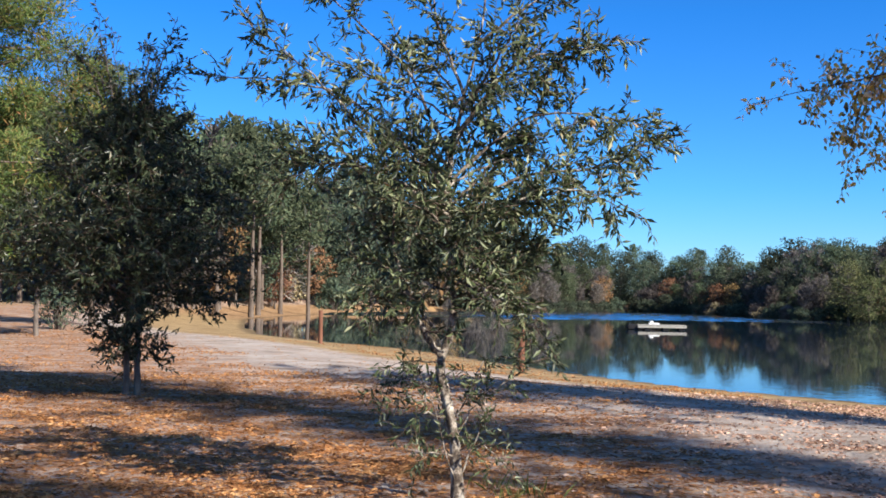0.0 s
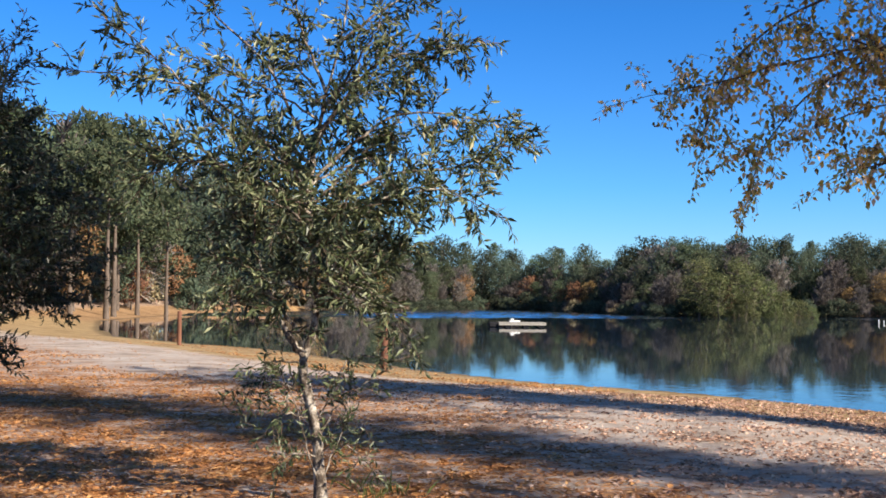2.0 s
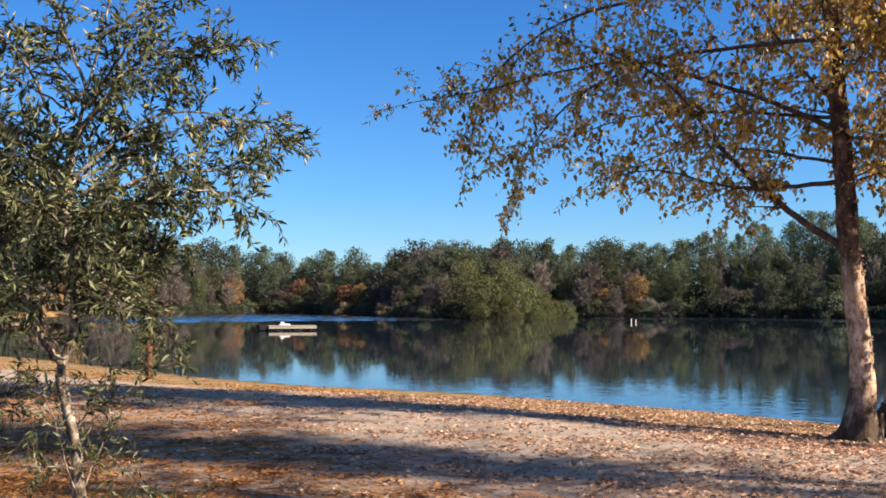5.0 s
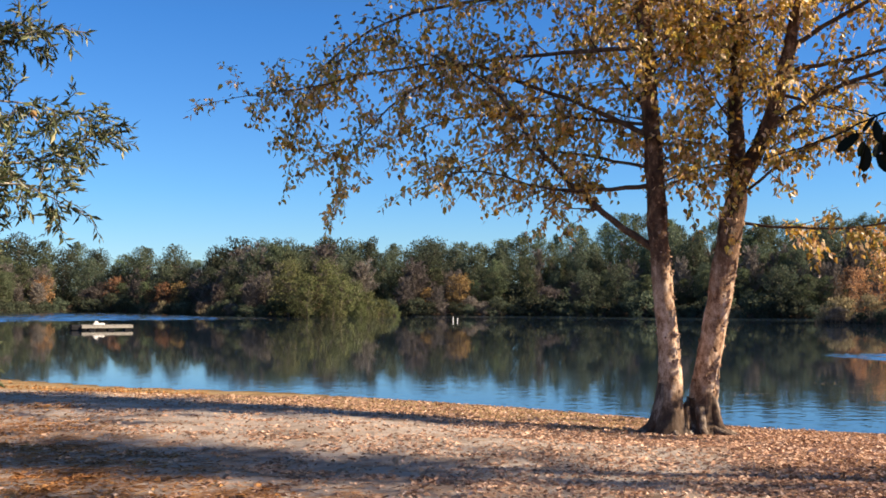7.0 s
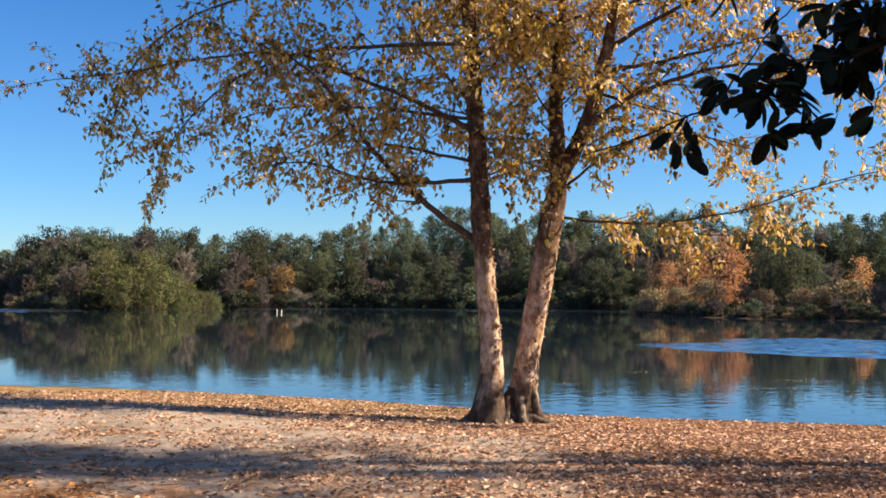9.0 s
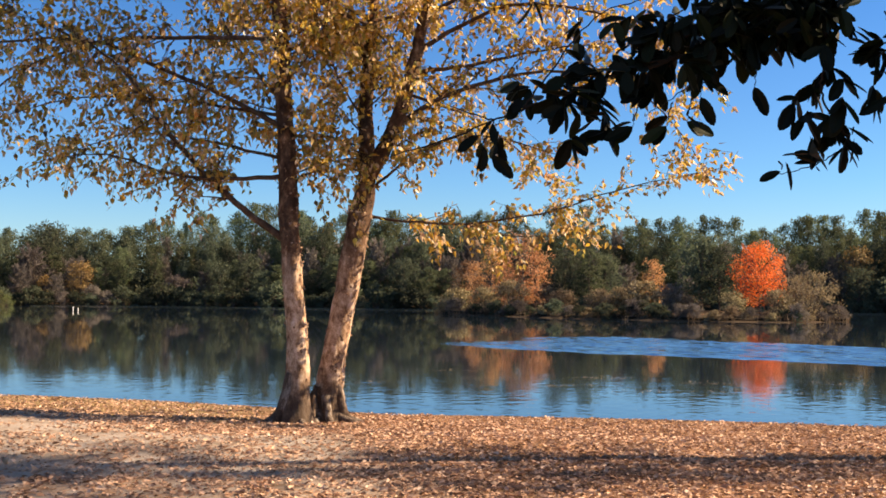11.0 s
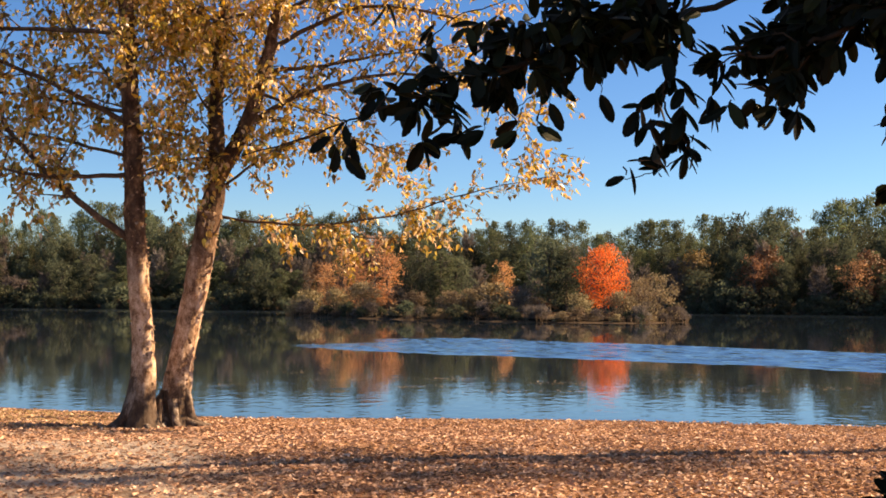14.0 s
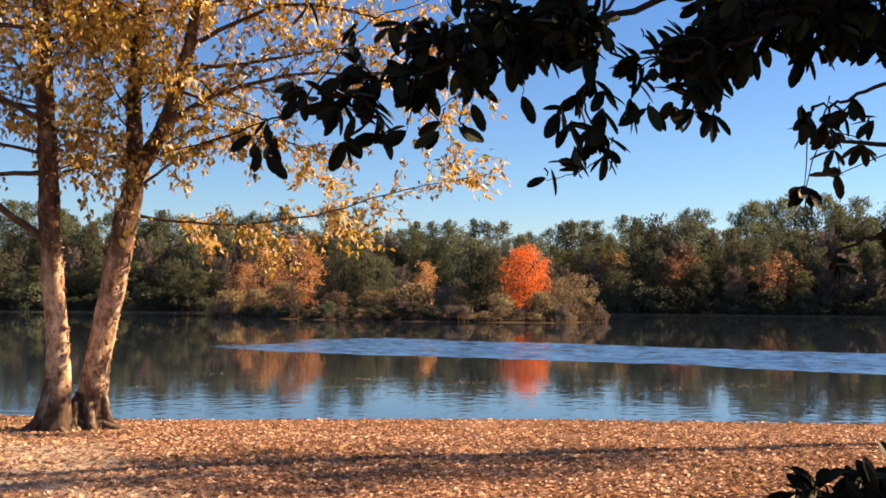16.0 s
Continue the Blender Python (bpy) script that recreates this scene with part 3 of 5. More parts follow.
water = build_water()
RIPPLED = water_material("rippled_water", 2.3)
ripples("water_lane", "ruffled blue lane of wind ripples on the lake", np.arange(30.0, 48.0, 0.065), np.arange(-14.0, 42.0, 0.5), lambda u, v: (u, v), lane_rise, RIPPLED)
ripples("water_far_lane", "bright ruffled water along the far shore", np.arange(120.0, 204.0, 0.27), np.arange(-14.0, 50.0, 1.2), lambda u, v: (v, u), far_rise, RIPPLED)
BEARINGS = np.radians(np.arange(26.5, 84.0, 0.6))
ripples("water_rim", "faintly ruffled water under the far woods", np.arange(-24.0, 0.0, 0.24), BEARINGS, lambda u, v: ((np.interp(v, BEARINGS, across(BEARINGS)) + u) * np.sin(v), (np.interp(v, BEARINGS, across(BEARINGS)) + u) * np.cos(v)), rim_rise, RIPPLED)
tagged(water, category="lake")

# ---- near trees ----
def facing(az, dist, sink=0.0):
    """A pose on the ground with x to the right and y away, as seen from the start of the walk."""
    x, y = dist * math.sin(radians(az)), dist * math.cos(radians(az))
    return pose(x, y, height_at(x, y) - sink, 0, 0, -az)


def limb(tree, W, L, r, pts, r0, r1, o, level=2, every=0.16, first=0.25, length=0.5, bark=None, name="branch"):
    """A main limb through control points as a part of its own, with shoots all along it."""
    path = smooth_path(pts, max(8, 4 * len(pts)), 0.012, r)
    n = len(path) - 1
    radii = [r0 + (r1 - r0) * (i / n) ** 0.8 for i in range(n + 1)]
    B = Wood()
    B.tube(path, radii, 8, 0.12)
    B.put(name, bark, tree)
    total = sum((path[i + 1] - path[i]).length for i in range(n))
    k = int(total / every)
    for j in range(k):
        f = first + (1 - first) * (j + r.random()) / k
        i = min(int(f * n), n - 1)
        d = (path[i + 1] - path[i]).normalized()
        side = (d * 0.5 + rand_dir(r) * o["spread"]).normalized()
        twig(W, L, r, path[i].lerp(path[i + 1], f * n - i), side, length * (0.5 + 0.8 * r.random()) * (1.1 - 0.35 * f), max(radii[i] * 0.4, o["thin"]), level - 1, o)
    twig(W, L, r, path[-1], path[-1] - path[-2], length, r1, 1, o)


def near_oak():
    r = random.Random(11)
    tree = thing("oak_tree", facing(0.85, 9.06), "young evergreen oak with narrow leaves and a pale blotched trunk", "tree")
    o = dict(step=0.07, crook=0.16, droop=0.0, lift=0.02, thin=0.0025, fork=8.0, spread=0.9, twig=0.2, leafy=1, leaves=42, along=0.9, hang=0.15, leaf=0.084, wide=0.29, face=0.4)
    W, L = Wood(), Leaves("narrow")
    T = Wood()
    o["stalk"] = 0.012
    trunk = smooth_path([(0, 0, -0.05), (-0.04, 0, 0.5), (-0.14, 0, 0.95), (-0.15, 0.0, 1.13), (-0.07, 0.02, 1.45), (-0.09, 0.02, 1.92), (-0.12, 0.02, 2.35), (-0.09, 0, 2.8), (0.0, 0.0, 3.3), (0.12, 0, 3.8), (0.2, 0, 4.4)], 44, 0.006, r)
    T.tube(trunk, [max(0.008, 0.05 * (1 - i / 47) + 0.008 * (i < 2)) for i in range(45)], 12, 0.25)
    T.put("trunk", OAK_BARK, tree, "pale grey blotched slender trunk")
    stem = [(-0.15, 0, 1.15), (-0.28, -0.05, 1.33), (-0.45, -0.12, 1.7), (-0.55, -0.15, 2.05)]
    limb(tree, W, L, r, stem, 0.035, 0.012, o, bark=OAK_BARK)
    def grow(pts, ln, full=1.0):
        tip = pts[-1][2]
        narrow = 0.7 if tip < 2.2 else 0.86 if tip < 2.75 else 1.0
        pts = [(x * narrow * (0.87 if x > 0.4 else 1.0), y * narrow, z) for x, y, z in pts]
        limb(tree, W, L, r, pts, 0.017, 0.004, o, level=2, every=0.052 / full, first=0.22, length=ln * 0.72, bark=OAK_BARK)
    grow([(-0.12, 0, 2.25), (-0.75, -0.1, 2.93), (-1.2, -0.15, 3.4), (-1.68, -0.2, 3.8)], 0.24, 0.55)
    grow([(-0.09, 0, 2.55), (-0.95, 0.1, 3.27), (-1.4, 0.1, 3.4), (-2.05, 0.12, 3.47)], 0.22, 0.5)
    grow([(-0.09, 0, 2.7), (-0.48, 0.2, 3.55), (-0.95, 0.3, 4.0), (-1.2, 0.3, 4.25)], 0.34, 0.5)
    grow([(0.0, 0, 3.3), (-0.2, -0.1, 3.8), (-0.3, -0.2, 4.3)], 0.42, 0.6)
    grow([(0.12, 0, 3.75), (0.55, 0.1, 4.05), (0.95, 0.15, 4.25)], 0.4, 0.8)
    grow([(-0.07, 0, 2.95), (0.45, -0.2, 3.5), (0.9, -0.25, 3.62), (1.3, -0.25, 3.68)], 0.45)
    grow([(-0.09, 0, 2.6), (0.55, 0.1, 3.1), (1.05, 0.2, 3.2), (1.48, 0.2, 3.15)], 0.5)
    grow([(-0.11, 0, 2.3), (0.6, 0.0, 2.65), (1.2, 0.05, 2.72), (1.6, 0.1, 2.88), (1.75, 0.1, 2.98)], 0.42)
    grow([(-0.11, 0, 2.15), (0.55, -0.3, 2.4), (1.2, -0.4, 2.5), (1.6, -0.45, 2.38)], 0.4)
    grow([(-0.11, 0, 2.3), (-0.7, -0.35, 2.6), (-1.2, -0.45, 2.68), (-1.52, -0.5, 2.58)], 0.5)
    grow([(-0.1, 0, 2.35), (-0.7, 0.35, 2.65), (-1.3, 0.4, 2.85)], 0.45)
    grow([(-0.1, 0, 2.0), (-0.66, 0.2, 2.2), (-1.1, 0.3, 2.15)], 0.45)
    grow([(-0.08, 0, 1.85), (0.35, 0.2, 1.95), (0.9, 0.3, 2.05), (1.2, 0.3, 2.15)], 0.4)
    grow([(-0.08, 0, 1.65), (0.42, -0.25, 1.72), (0.8, -0.35, 1.6), (1.05, -0.4, 1.35)], 0.32)
    grow([(-0.28, 0, 1.35), (-0.65, -0.3, 1.68), (-0.9, -0.4, 1.66), (-0.98, -0.45, 1.58)], 0.42)
    grow([(-0.09, 0, 1.9), (0.1, -0.4, 2.2), (0.2, -0.8, 2.4)], 0.5)
    grow([(-0.1, 0, 2.1), (-0.3, -0.5, 2.3), (-0.5, -0.9, 2.35)], 0.5)
    grow([(-0.09, 0, 2.4), (0.25, 0.5, 2.8), (0.4, 0.9, 3.0)], 0.5)
    grow([(-0.09, 0, 2.7), (-0.4, 0.5, 3.0), (-0.6, 0.9, 3.2)], 0.5)
    grow([(0.0, 0, 3.2), (0.25, -0.4, 3.5), (0.4, -0.6, 3.75)], 0.45)
    grow([(-0.08, 0, 1.7), (-0.3, -0.35, 1.75), (-0.45, -0.7, 1.6)], 0.45)
    grow([(-0.08, 0, 1.75), (0.2, -0.45, 1.75), (0.42, -0.7, 1.6)], 0.4)
    grow([(-0.05, 0, 2.5), (0.5, 0.5, 2.45), (0.85, 0.6, 2.35)], 0.45)
    for j in range(15):
        z = 1.5 + 2.0 * j / 15
        t = j * 2.4
        R = 0.75 * r.uniform(0.6, 1.2)
        d = Vector((math.cos(t) * R - 0.1, math.sin(t) * R, 0))
        limb(tree, W, L, r, [Vector((-0.09, 0, z)), d * 0.5 + Vector((-0.05, 0, z + 0.2)), d + Vector((0, 0, z + 0.3))], 0.012, 0.004, o, level=2, every=0.06, first=0.25, length=0.3, bark=OAK_BARK)
    low = dict(o, leaves=44, leaf=0.064, fork=10.0, twig=0.16)
    for pts in ([(-0.15, 0, 1.1), (-0.38, -0.1, 1.12), (-0.52, -0.15, 1.1)], [(-0.14, 0, 0.85), (-0.45, 0.1, 0.98), (-0.68, 0.1, 0.92)],
                [(-0.08, 0, 0.6), (0.1, -0.1, 0.9), (0.22, -0.1, 1.15), (0.62, -0.1, 1.14)], [(-0.03, 0, 0.45), (0.12, 0.1, 0.75), (0.38, 0.15, 0.95)],
                [(-0.08, 0, 0.65), (-0.28, -0.2, 0.72), (-0.4, -0.3, 0.62)], [(-0.02, 0, 0.35), (-0.2, -0.15, 0.4), (-0.3, -0.2, 0.36)], [(-0.03, 0, 0.4), (0.2, -0.1, 0.45), (0.38, -0.15, 0.3)],
                [(-0.02, -0.02, 0.1), (-0.12, -0.1, 0.45), (-0.24, -0.12, 0.85), (-0.34, -0.15, 1.05)], [(0.02, 0, 0.2), (0.14, 0.05, 0.5), (0.2, 0.05, 0.8)], [(-0.1, 0, 0.75), (-0.3, -0.1, 0.86), (-0.52, -0.12, 0.8)]):
        limb(tree, W, L, r, pts, 0.008, 0.003, low, level=2, every=0.09, length=0.2, bark=OAK_BARK)
    W.put("branchwork", TWIG_BARK, tree, kind="stuff")
    L.put("foliage", OAK_LEAF, tree, "narrow grey-green leaves with a few brown ones")
    # two leaves that died on the tree
    D = Leaves("oval")
    for x, z in ((-0.55, 2.45), (-0.17, 1.72), (-0.22, 1.58), (0.98, 2.95)):
        for k in range(2):
            D.add(Vector((x + r.uniform(-0.03, 0.03), -0.75, z + r.uniform(-0.03, 0.03))), rand_dir(r), rand_dir(r), 0.06, 0.04)
    D.put("dead_leaves", RUSSET_LEAF, tree, "dry orange leaves caught in the crown")


def crown_oak(name, m, label, H, trunk_r, z0, zt, half, seed, leafmat, limbs=46, leaf=0.1, leaves=20, stems=2, low=True, top=1.0, taper=0.0):
    """A bushy oak: a short bole and a dense round crown of half width half from z0 to zt, with thin shoots above."""
    r = random.Random(seed)
    tree = thing(name, m, label, "tree")
    o = dict(step=0.12, crook=0.18, droop=0.0, lift=0.03, thin=0.004, fork=4.0, spread=0.95, twig=0.34, leafy=1, leaves=leaves, along=0.8, hang=0.15, leaf=leaf, wide=0.34, face=0.4)
    W, L = Wood(), Leaves("narrow")
    for s in range(stems):
        T = Wood()
        q = s * 0.17 * (1 if s % 2 else -1)
        path = smooth_path([(q, 0, -0.08), (q * 0.9, 0, z0 * 0.6), (q * 0.6 + 0.05, 0, z0 * 1.3), (q, 0.1, (z0 + zt) / 2), (q * 1.6, 0, zt * 0.95)], 24, 0.012, r)
        T.tube(path, [max(0.012, trunk_r * (1 - i / 25)) for i in range(25)], 10, 0.2)
        T.put("trunk", GREY_BARK, tree)
    for j in range(limbs):
        h = z0 + (zt - z0) * ((j + 0.5) / limbs) ** 1.1
        f = (h - z0) / (zt - z0)
        R = half * math.sqrt(max(0.08, 1 - (2 * f - 0.85) ** 2 * 0.75)) * r.uniform(0.75, 1.1) * (1 + taper * (0.35 - f))
        t = j * 2.4
        d = Vector((math.cos(t), math.sin(t), 0))
        pts = [Vector((0, 0, h * 0.82)), d * R * 0.5 + Vector((0, 0, h * 0.96)), d * R + Vector((0, 0, h + r.uniform(-0.25, 0.25)))]
        limb(tree, W, L, r, pts, trunk_r * 0.35, 0.006, o, level=2, every=0.16, first=0.3, length=0.55, bark=GREY_BARK)
    sparse = dict(o, leaves=leaves * 0.45, fork=2.5)
    for j in range(int(9 * top)):
        x = r.uniform(-0.5, 0.5) * half
        pts = [Vector((x * 0.5, 0, zt * 0.85)), Vector((x * 0.9, r.uniform(-0.3, 0.3), zt + 0.3)), Vector((x * 1.3, r.uniform(-0.3, 0.3), zt + r.uniform(0.4, 1.1)))]
        limb(tree, W, L, r, pts, 0.02, 0.005, sparse, level=2, every=0.3, first=0.3, length=0.4, bark=GREY_BARK)
    if low:
        for j in range(18):
            t = j * 2.2
            j *= 0.55
            pts = [Vector((0, 0, 0.45 + 0.09 * j)), Vector((0.18 * math.cos(t), 0.18 * math.sin(t), 0.55 + 0.09 * j)), Vector((0.38 * math.cos(t), 0.38 * math.sin(t), 0.6 + 0.1 * j))]
            limb(tree, W, L, r, pts, 0.01, 0.004, o, level=2, every=0.12, first=0.2, length=0.3, bark=GREY_BARK)
    W.put("branchwork", TWIG_BARK, tree, kind="stuff")
    L.put("foliage", leafmat, tree)
    return tree


def birch():
    r = random.Random(5)
    tree = thing("birch_tree", facing(40.1, 16.9), "river birch with two peeling trunks and yellow autumn leaves", "tree")
    o = dict(step=0.1, crook=0.12, droop=0.12, lift=-0.03, thin=0.003, fork=3.8, spread=0.8, twig=0.42, leafy=1, leaves=22, along=0.3, hang=0.9, leaf=0.1, wide=0.6, face=0.2, stalk=0.13)
    W, L = Wood(), Leaves("birch")

    stems = [
        ([(-0.18, -0.26, -0.06), (-0.18, -0.26, 1.07), (-0.32, -0.26, 2.75), (-0.38, -0.26, 4.00), (-0.46, -0.26, 5.25), (-0.54, -0.26, 6.34), (-0.65, -0.16, 7.76), (-0.75, -0.1, 11.27)], 0.165, 0.037),
        ([(0.22, 0.1, -0.06), (0.33, 0.1, 0.74), (0.50, 0.1, 1.74), (0.67, 0.1, 2.75), (0.84, 0.1, 3.79), (0.80, 0.15, 4.84), (0.90, 0.3, 6.09), (0.95, 0.4, 7.60), (0.92, 0.5, 9.27)], 0.187, 0.032),
        ([(0.82, 0.08, 3.67), (1.21, -0.15, 4.42), (1.49, -0.25, 5.34), (1.67, -0.3, 6.17), (2.01, -0.4, 7.60), (2.17, -0.4, 8.85)], 0.123, 0.032),
    ]
    girth = {0: [1.0, 0.97, 0.95, 0.9, 0.84, 0.76, 0.68, 0.6, 0.5, 0.4, 0.24], 1: [1.0, 0.98, 0.97, 0.99, 1.0, 0.7, 0.6, 0.52, 0.44, 0.33, 0.2], 2: [1.0, 0.96, 0.92, 0.87, 0.8, 0.72, 0.64, 0.55, 0.46, 0.36, 0.26]}
    for which, (pts, a, b) in enumerate(stems):
        T = Wood()
        wide = [a * float(np.interp(i / 6, range(11), girth[which])) for i in range(61)]
        path = smooth_path(pts, 60, 0.006, r)
        foot = pts[0][2] < 0.1
        T.tube(path, [wide[i] * (1 + (1.35 * math.exp(-i / 2.1) if foot else 0)) for i in range(61)], 20, 0.2)
        if foot:
            F = Wood()
            root_flare(F, path[0] + Vector((0, 0, 0.05)), a * 1.2, r, 9, 2.3)
            F.put("root", ROOT_BARK, tree, "dark furrowed root flare")
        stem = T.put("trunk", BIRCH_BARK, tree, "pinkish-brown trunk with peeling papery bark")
        # loose curls of bark
        C = Leaves("oval")
        for k in range(420):
            i = r.randrange(4, 54)
            q = path[i].lerp(path[i + 1], r.random())
            rad = wide[i]
            t = r.uniform(0, 6.283)
            out = Vector((math.cos(t), math.sin(t), 0))
            s = r.uniform(0.015, 0.06)
            C.add(q + out * rad * 0.98, Vector((-out.y, out.x, r.uniform(-0.6, 0.6))) + out * 0.3, out + Vector((0, 0, 0.1)), s, s * r.uniform(0.5, 1.0))
        C.put("peeling_bark", PEEL, stem, "curled flakes of pale bark", 0.1, -0.25)
    S = Wood()      # long roots that run out to either side
    for pts, a in (([(-0.22, -0.26, 0.75), (-0.34, -0.28, 0.32), (-0.52, -0.3, 0.06), (-0.85, -0.34, -0.08)], 0.14), ([(0.36, 0.05, 0.6), (0.46, 0.02, 0.24), (0.58, 0.0, 0.04), (0.8, -0.02, -0.08)], 0.12), ([(0.24, -0.1, 0.4), (0.27, -0.2, 0.14), (0.33, -0.32, 0.0), (0.36, -0.42, -0.08)], 0.075)):
        S.tube(smooth_path(pts, 9, 0.006, r), [a * (1 - 0.06 * i) for i in range(10)], 10, 0.3)
    S.put("root", ROOT_BARK, tree, "dark spreading root")
    S = Wood()      # the saddle where both trunks grow together, and a pale root in front of it
    S.tube(smooth_path([(-0.02, 0.02, -0.1), (0.02, 0.02, 0.15), (0.05, 0, 0.36), (0.07, 0, 0.5)], 10, 0.004, r), [0.3, 0.28, 0.24, 0.2, 0.17, 0.14, 0.11, 0.085, 0.06, 0.04, 0.02], 14, 0.25)
    S.put("root", ROOT_BARK, tree, "dark furrowed saddle between the trunks")
    S = Wood()
    S.tube(smooth_path([(0.06, -0.2, 0.42), (0.04, -0.27, 0.22), (0.02, -0.36, 0.05), (0.0, -0.5, -0.06)], 9, 0.004, r), [0.03, 0.042, 0.048, 0.05, 0.055, 0.055, 0.05, 0.05, 0.045, 0.04], 10, 0.35)
    S.put("root", LIMB_BARK, tree, "smooth root between the trunks")

    def grow(pts, rad, y0, y1):
        """A limb through points of breadth and height, that swings in depth from y0 to y1."""
        n = len(pts) - 1
        low = pts[-1][0] > 2 and pts[-1][1] < 4.05
        every = 0.12 if pts[-1][0] < 0.5 or pts[-1][1] > 5.09 else 0.15
        y0 -= 0.24 if pts[0][0] < 0 else -0.08
        pts = [Vector((x, y0 + (y1 - y0) * i / n, z)) for i, (x, z) in enumerate(pts)]
        limb(tree, W, L, r, pts, rad, 0.006, o, level=2, every=every, first=0.16, length=0.42 if low else 0.75, bark=TWIG_BARK if rad < 0.024 else LIMB_BARK)
    grow([(-0.43, 2.76), (-1.09, 3.25), (-1.76, 3.88), (-2.26, 4.50), (-2.76, 5.17), (-3.34, 5.57), (-4.10, 5.88)], 0.062, 0, -0.6)
    grow([(-0.48, 3.68), (-1.42, 3.61), (-2.09, 3.67), (-2.93, 3.90), (-3.68, 3.79)], 0.04, 0, -0.9)
    grow([(-0.48, 4.44), (-1.42, 4.92), (-2.26, 5.25), (-3.26, 5.63), (-4.68, 5.55), (-5.77, 5.35), (-6.94, 5.25)], 0.045, 0, -0.3)
    grow([(-0.54, 5.76), (-2.01, 5.76), (-3.09, 5.71), (-4.26, 5.34), (-5.18, 4.59), (-5.56, 3.83)], 0.04, 0, 0.7)
    grow([(-0.60, 6.59), (-2.42, 6.68), (-4.51, 6.42), (-5.77, 5.59), (-6.19, 4.50)], 0.04, 0, 0.2)
    grow([(-0.46, 4.84), (-1.09, 5.59), (-1.59, 6.59)], 0.035, 0, 0.8)
    grow([(-0.38, 3.92), (-1.59, 4.25), (-2.76, 4.42), (-3.85, 4.17)], 0.03, 0, 1.3)
    grow([(-0.42, 4.59), (-2.01, 4.84), (-3.43, 4.92), (-4.68, 4.67)], 0.03, 0, 0.8)
    grow([(0.92, 3.12), (1.42, 3.04), (2.34, 3.00), (3.43, 3.16), (4.43, 3.48), (5.60, 3.73)], 0.026, 0, -1.5)
    grow([(1.32, 4.57), (2.17, 5.00), (3.43, 5.25), (4.68, 4.92), (5.35, 4.08)], 0.045, -0.15, -1.7)
    grow([(1.49, 5.32), (2.42, 5.42), (3.43, 5.61), (4.43, 5.71)], 0.04, -0.25, -1.0)
    grow([(0.80, 5.05), (1.25, 5.67), (1.59, 6.51)], 0.035, 0.15, 1.0)
    grow([(0.82, 4.15), (0.33, 4.29), (-0.21, 4.38)], 0.02, 0, -0.4)
    grow([(0.94, 3.58), (1.59, 4.08), (2.42, 4.29), (3.43, 4.00)], 0.025, 0, -1.2)
    grow([(1.59, 5.67), (3.01, 6.34), (4.68, 6.09), (5.68, 5.34)], 0.04, -0.3, -1.0)
    grow([(0.88, 5.67), (0.08, 6.42), (-1.09, 6.59)], 0.03, 0.2, 1.0)
    grow([(1.42, 5.00), (2.59, 4.75), (3.68, 4.17), (4.26, 3.67)], 0.03, -0.2, 2.2)
    grow([(2.34, 3.01), (3.09, 2.83), (3.93, 2.87)], 0.015, -0.3, -0.3)
    grow([(0.79, 4.59), (0.33, 5.25), (0.08, 5.92)], 0.02, 0.1, -0.9)
    grow([(-0.33, 3.58), (0.08, 3.75), (0.42, 3.42)], 0.02, 0, -0.6)
    grow([(-0.42, 5.09), (0.00, 5.59), (0.33, 6.34)], 0.025, 0, -0.9)
    for j in range(26):
        t, h = j * 2.4, 3.7 + 0.1 * j
        x0 = (-0.38, 0.75, 1.25)[j % 3]
        base = Vector((x0, -0.2 if x0 < 0 else 0.08, h))
        d = Vector((math.cos(t), math.sin(t), 0.2)) * r.uniform(0.8, 1.5)
        limb(tree, W, L, r, [base, base + d * 0.55 + Vector((0, 0, 0.1)), base + d], 0.016, 0.004, o, level=2, every=0.13, first=0.2, length=0.45, bark=TWIG_BARK)
    for j in range(52):
        t, h = j * 2.4, 5.6 + 0.12 * j
        d = Vector((math.cos(t), math.sin(t), 0.35))
        x0 = (-0.5, 0.8, 1.6)[j % 3]
        ln = 3.2 - 0.036 * j
        pts = [Vector((x0, 0, h)), Vector((x0, 0, h)) + d * ln * 0.6, Vector((x0, 0, h)) + d * ln + Vector((0, 0, -0.3))]
        limb(tree, W, L, r, pts, 0.035, 0.006, o, level=2, every=0.16, first=0.2, length=0.8, bark=LIMB_BARK)
    W.put("branchwork", TWIG_BARK, tree, kind="stuff")
    L.put("foliage", BIRCH_LEAF, tree, "yellow and bronze hanging birch leaves")


def whorl(L, r, p, d, count, size):
    d = d.normalized()
    for k in range(count):
        side = rand_dir(r)
        side = (side - d * side.dot(d)).normalized()
        ld = d * r.uniform(0.25, 0.9) + side + Vector((0, 0, -0.45))
        s = size * r.uniform(0.7, 1.15)
        L.add(p + d * r.uniform(-0.05, 0.02), ld, Vector((0, -0.6, 1)) + rand_dir(r) * 0.9, s, s * r.uniform(0.36, 0.48))


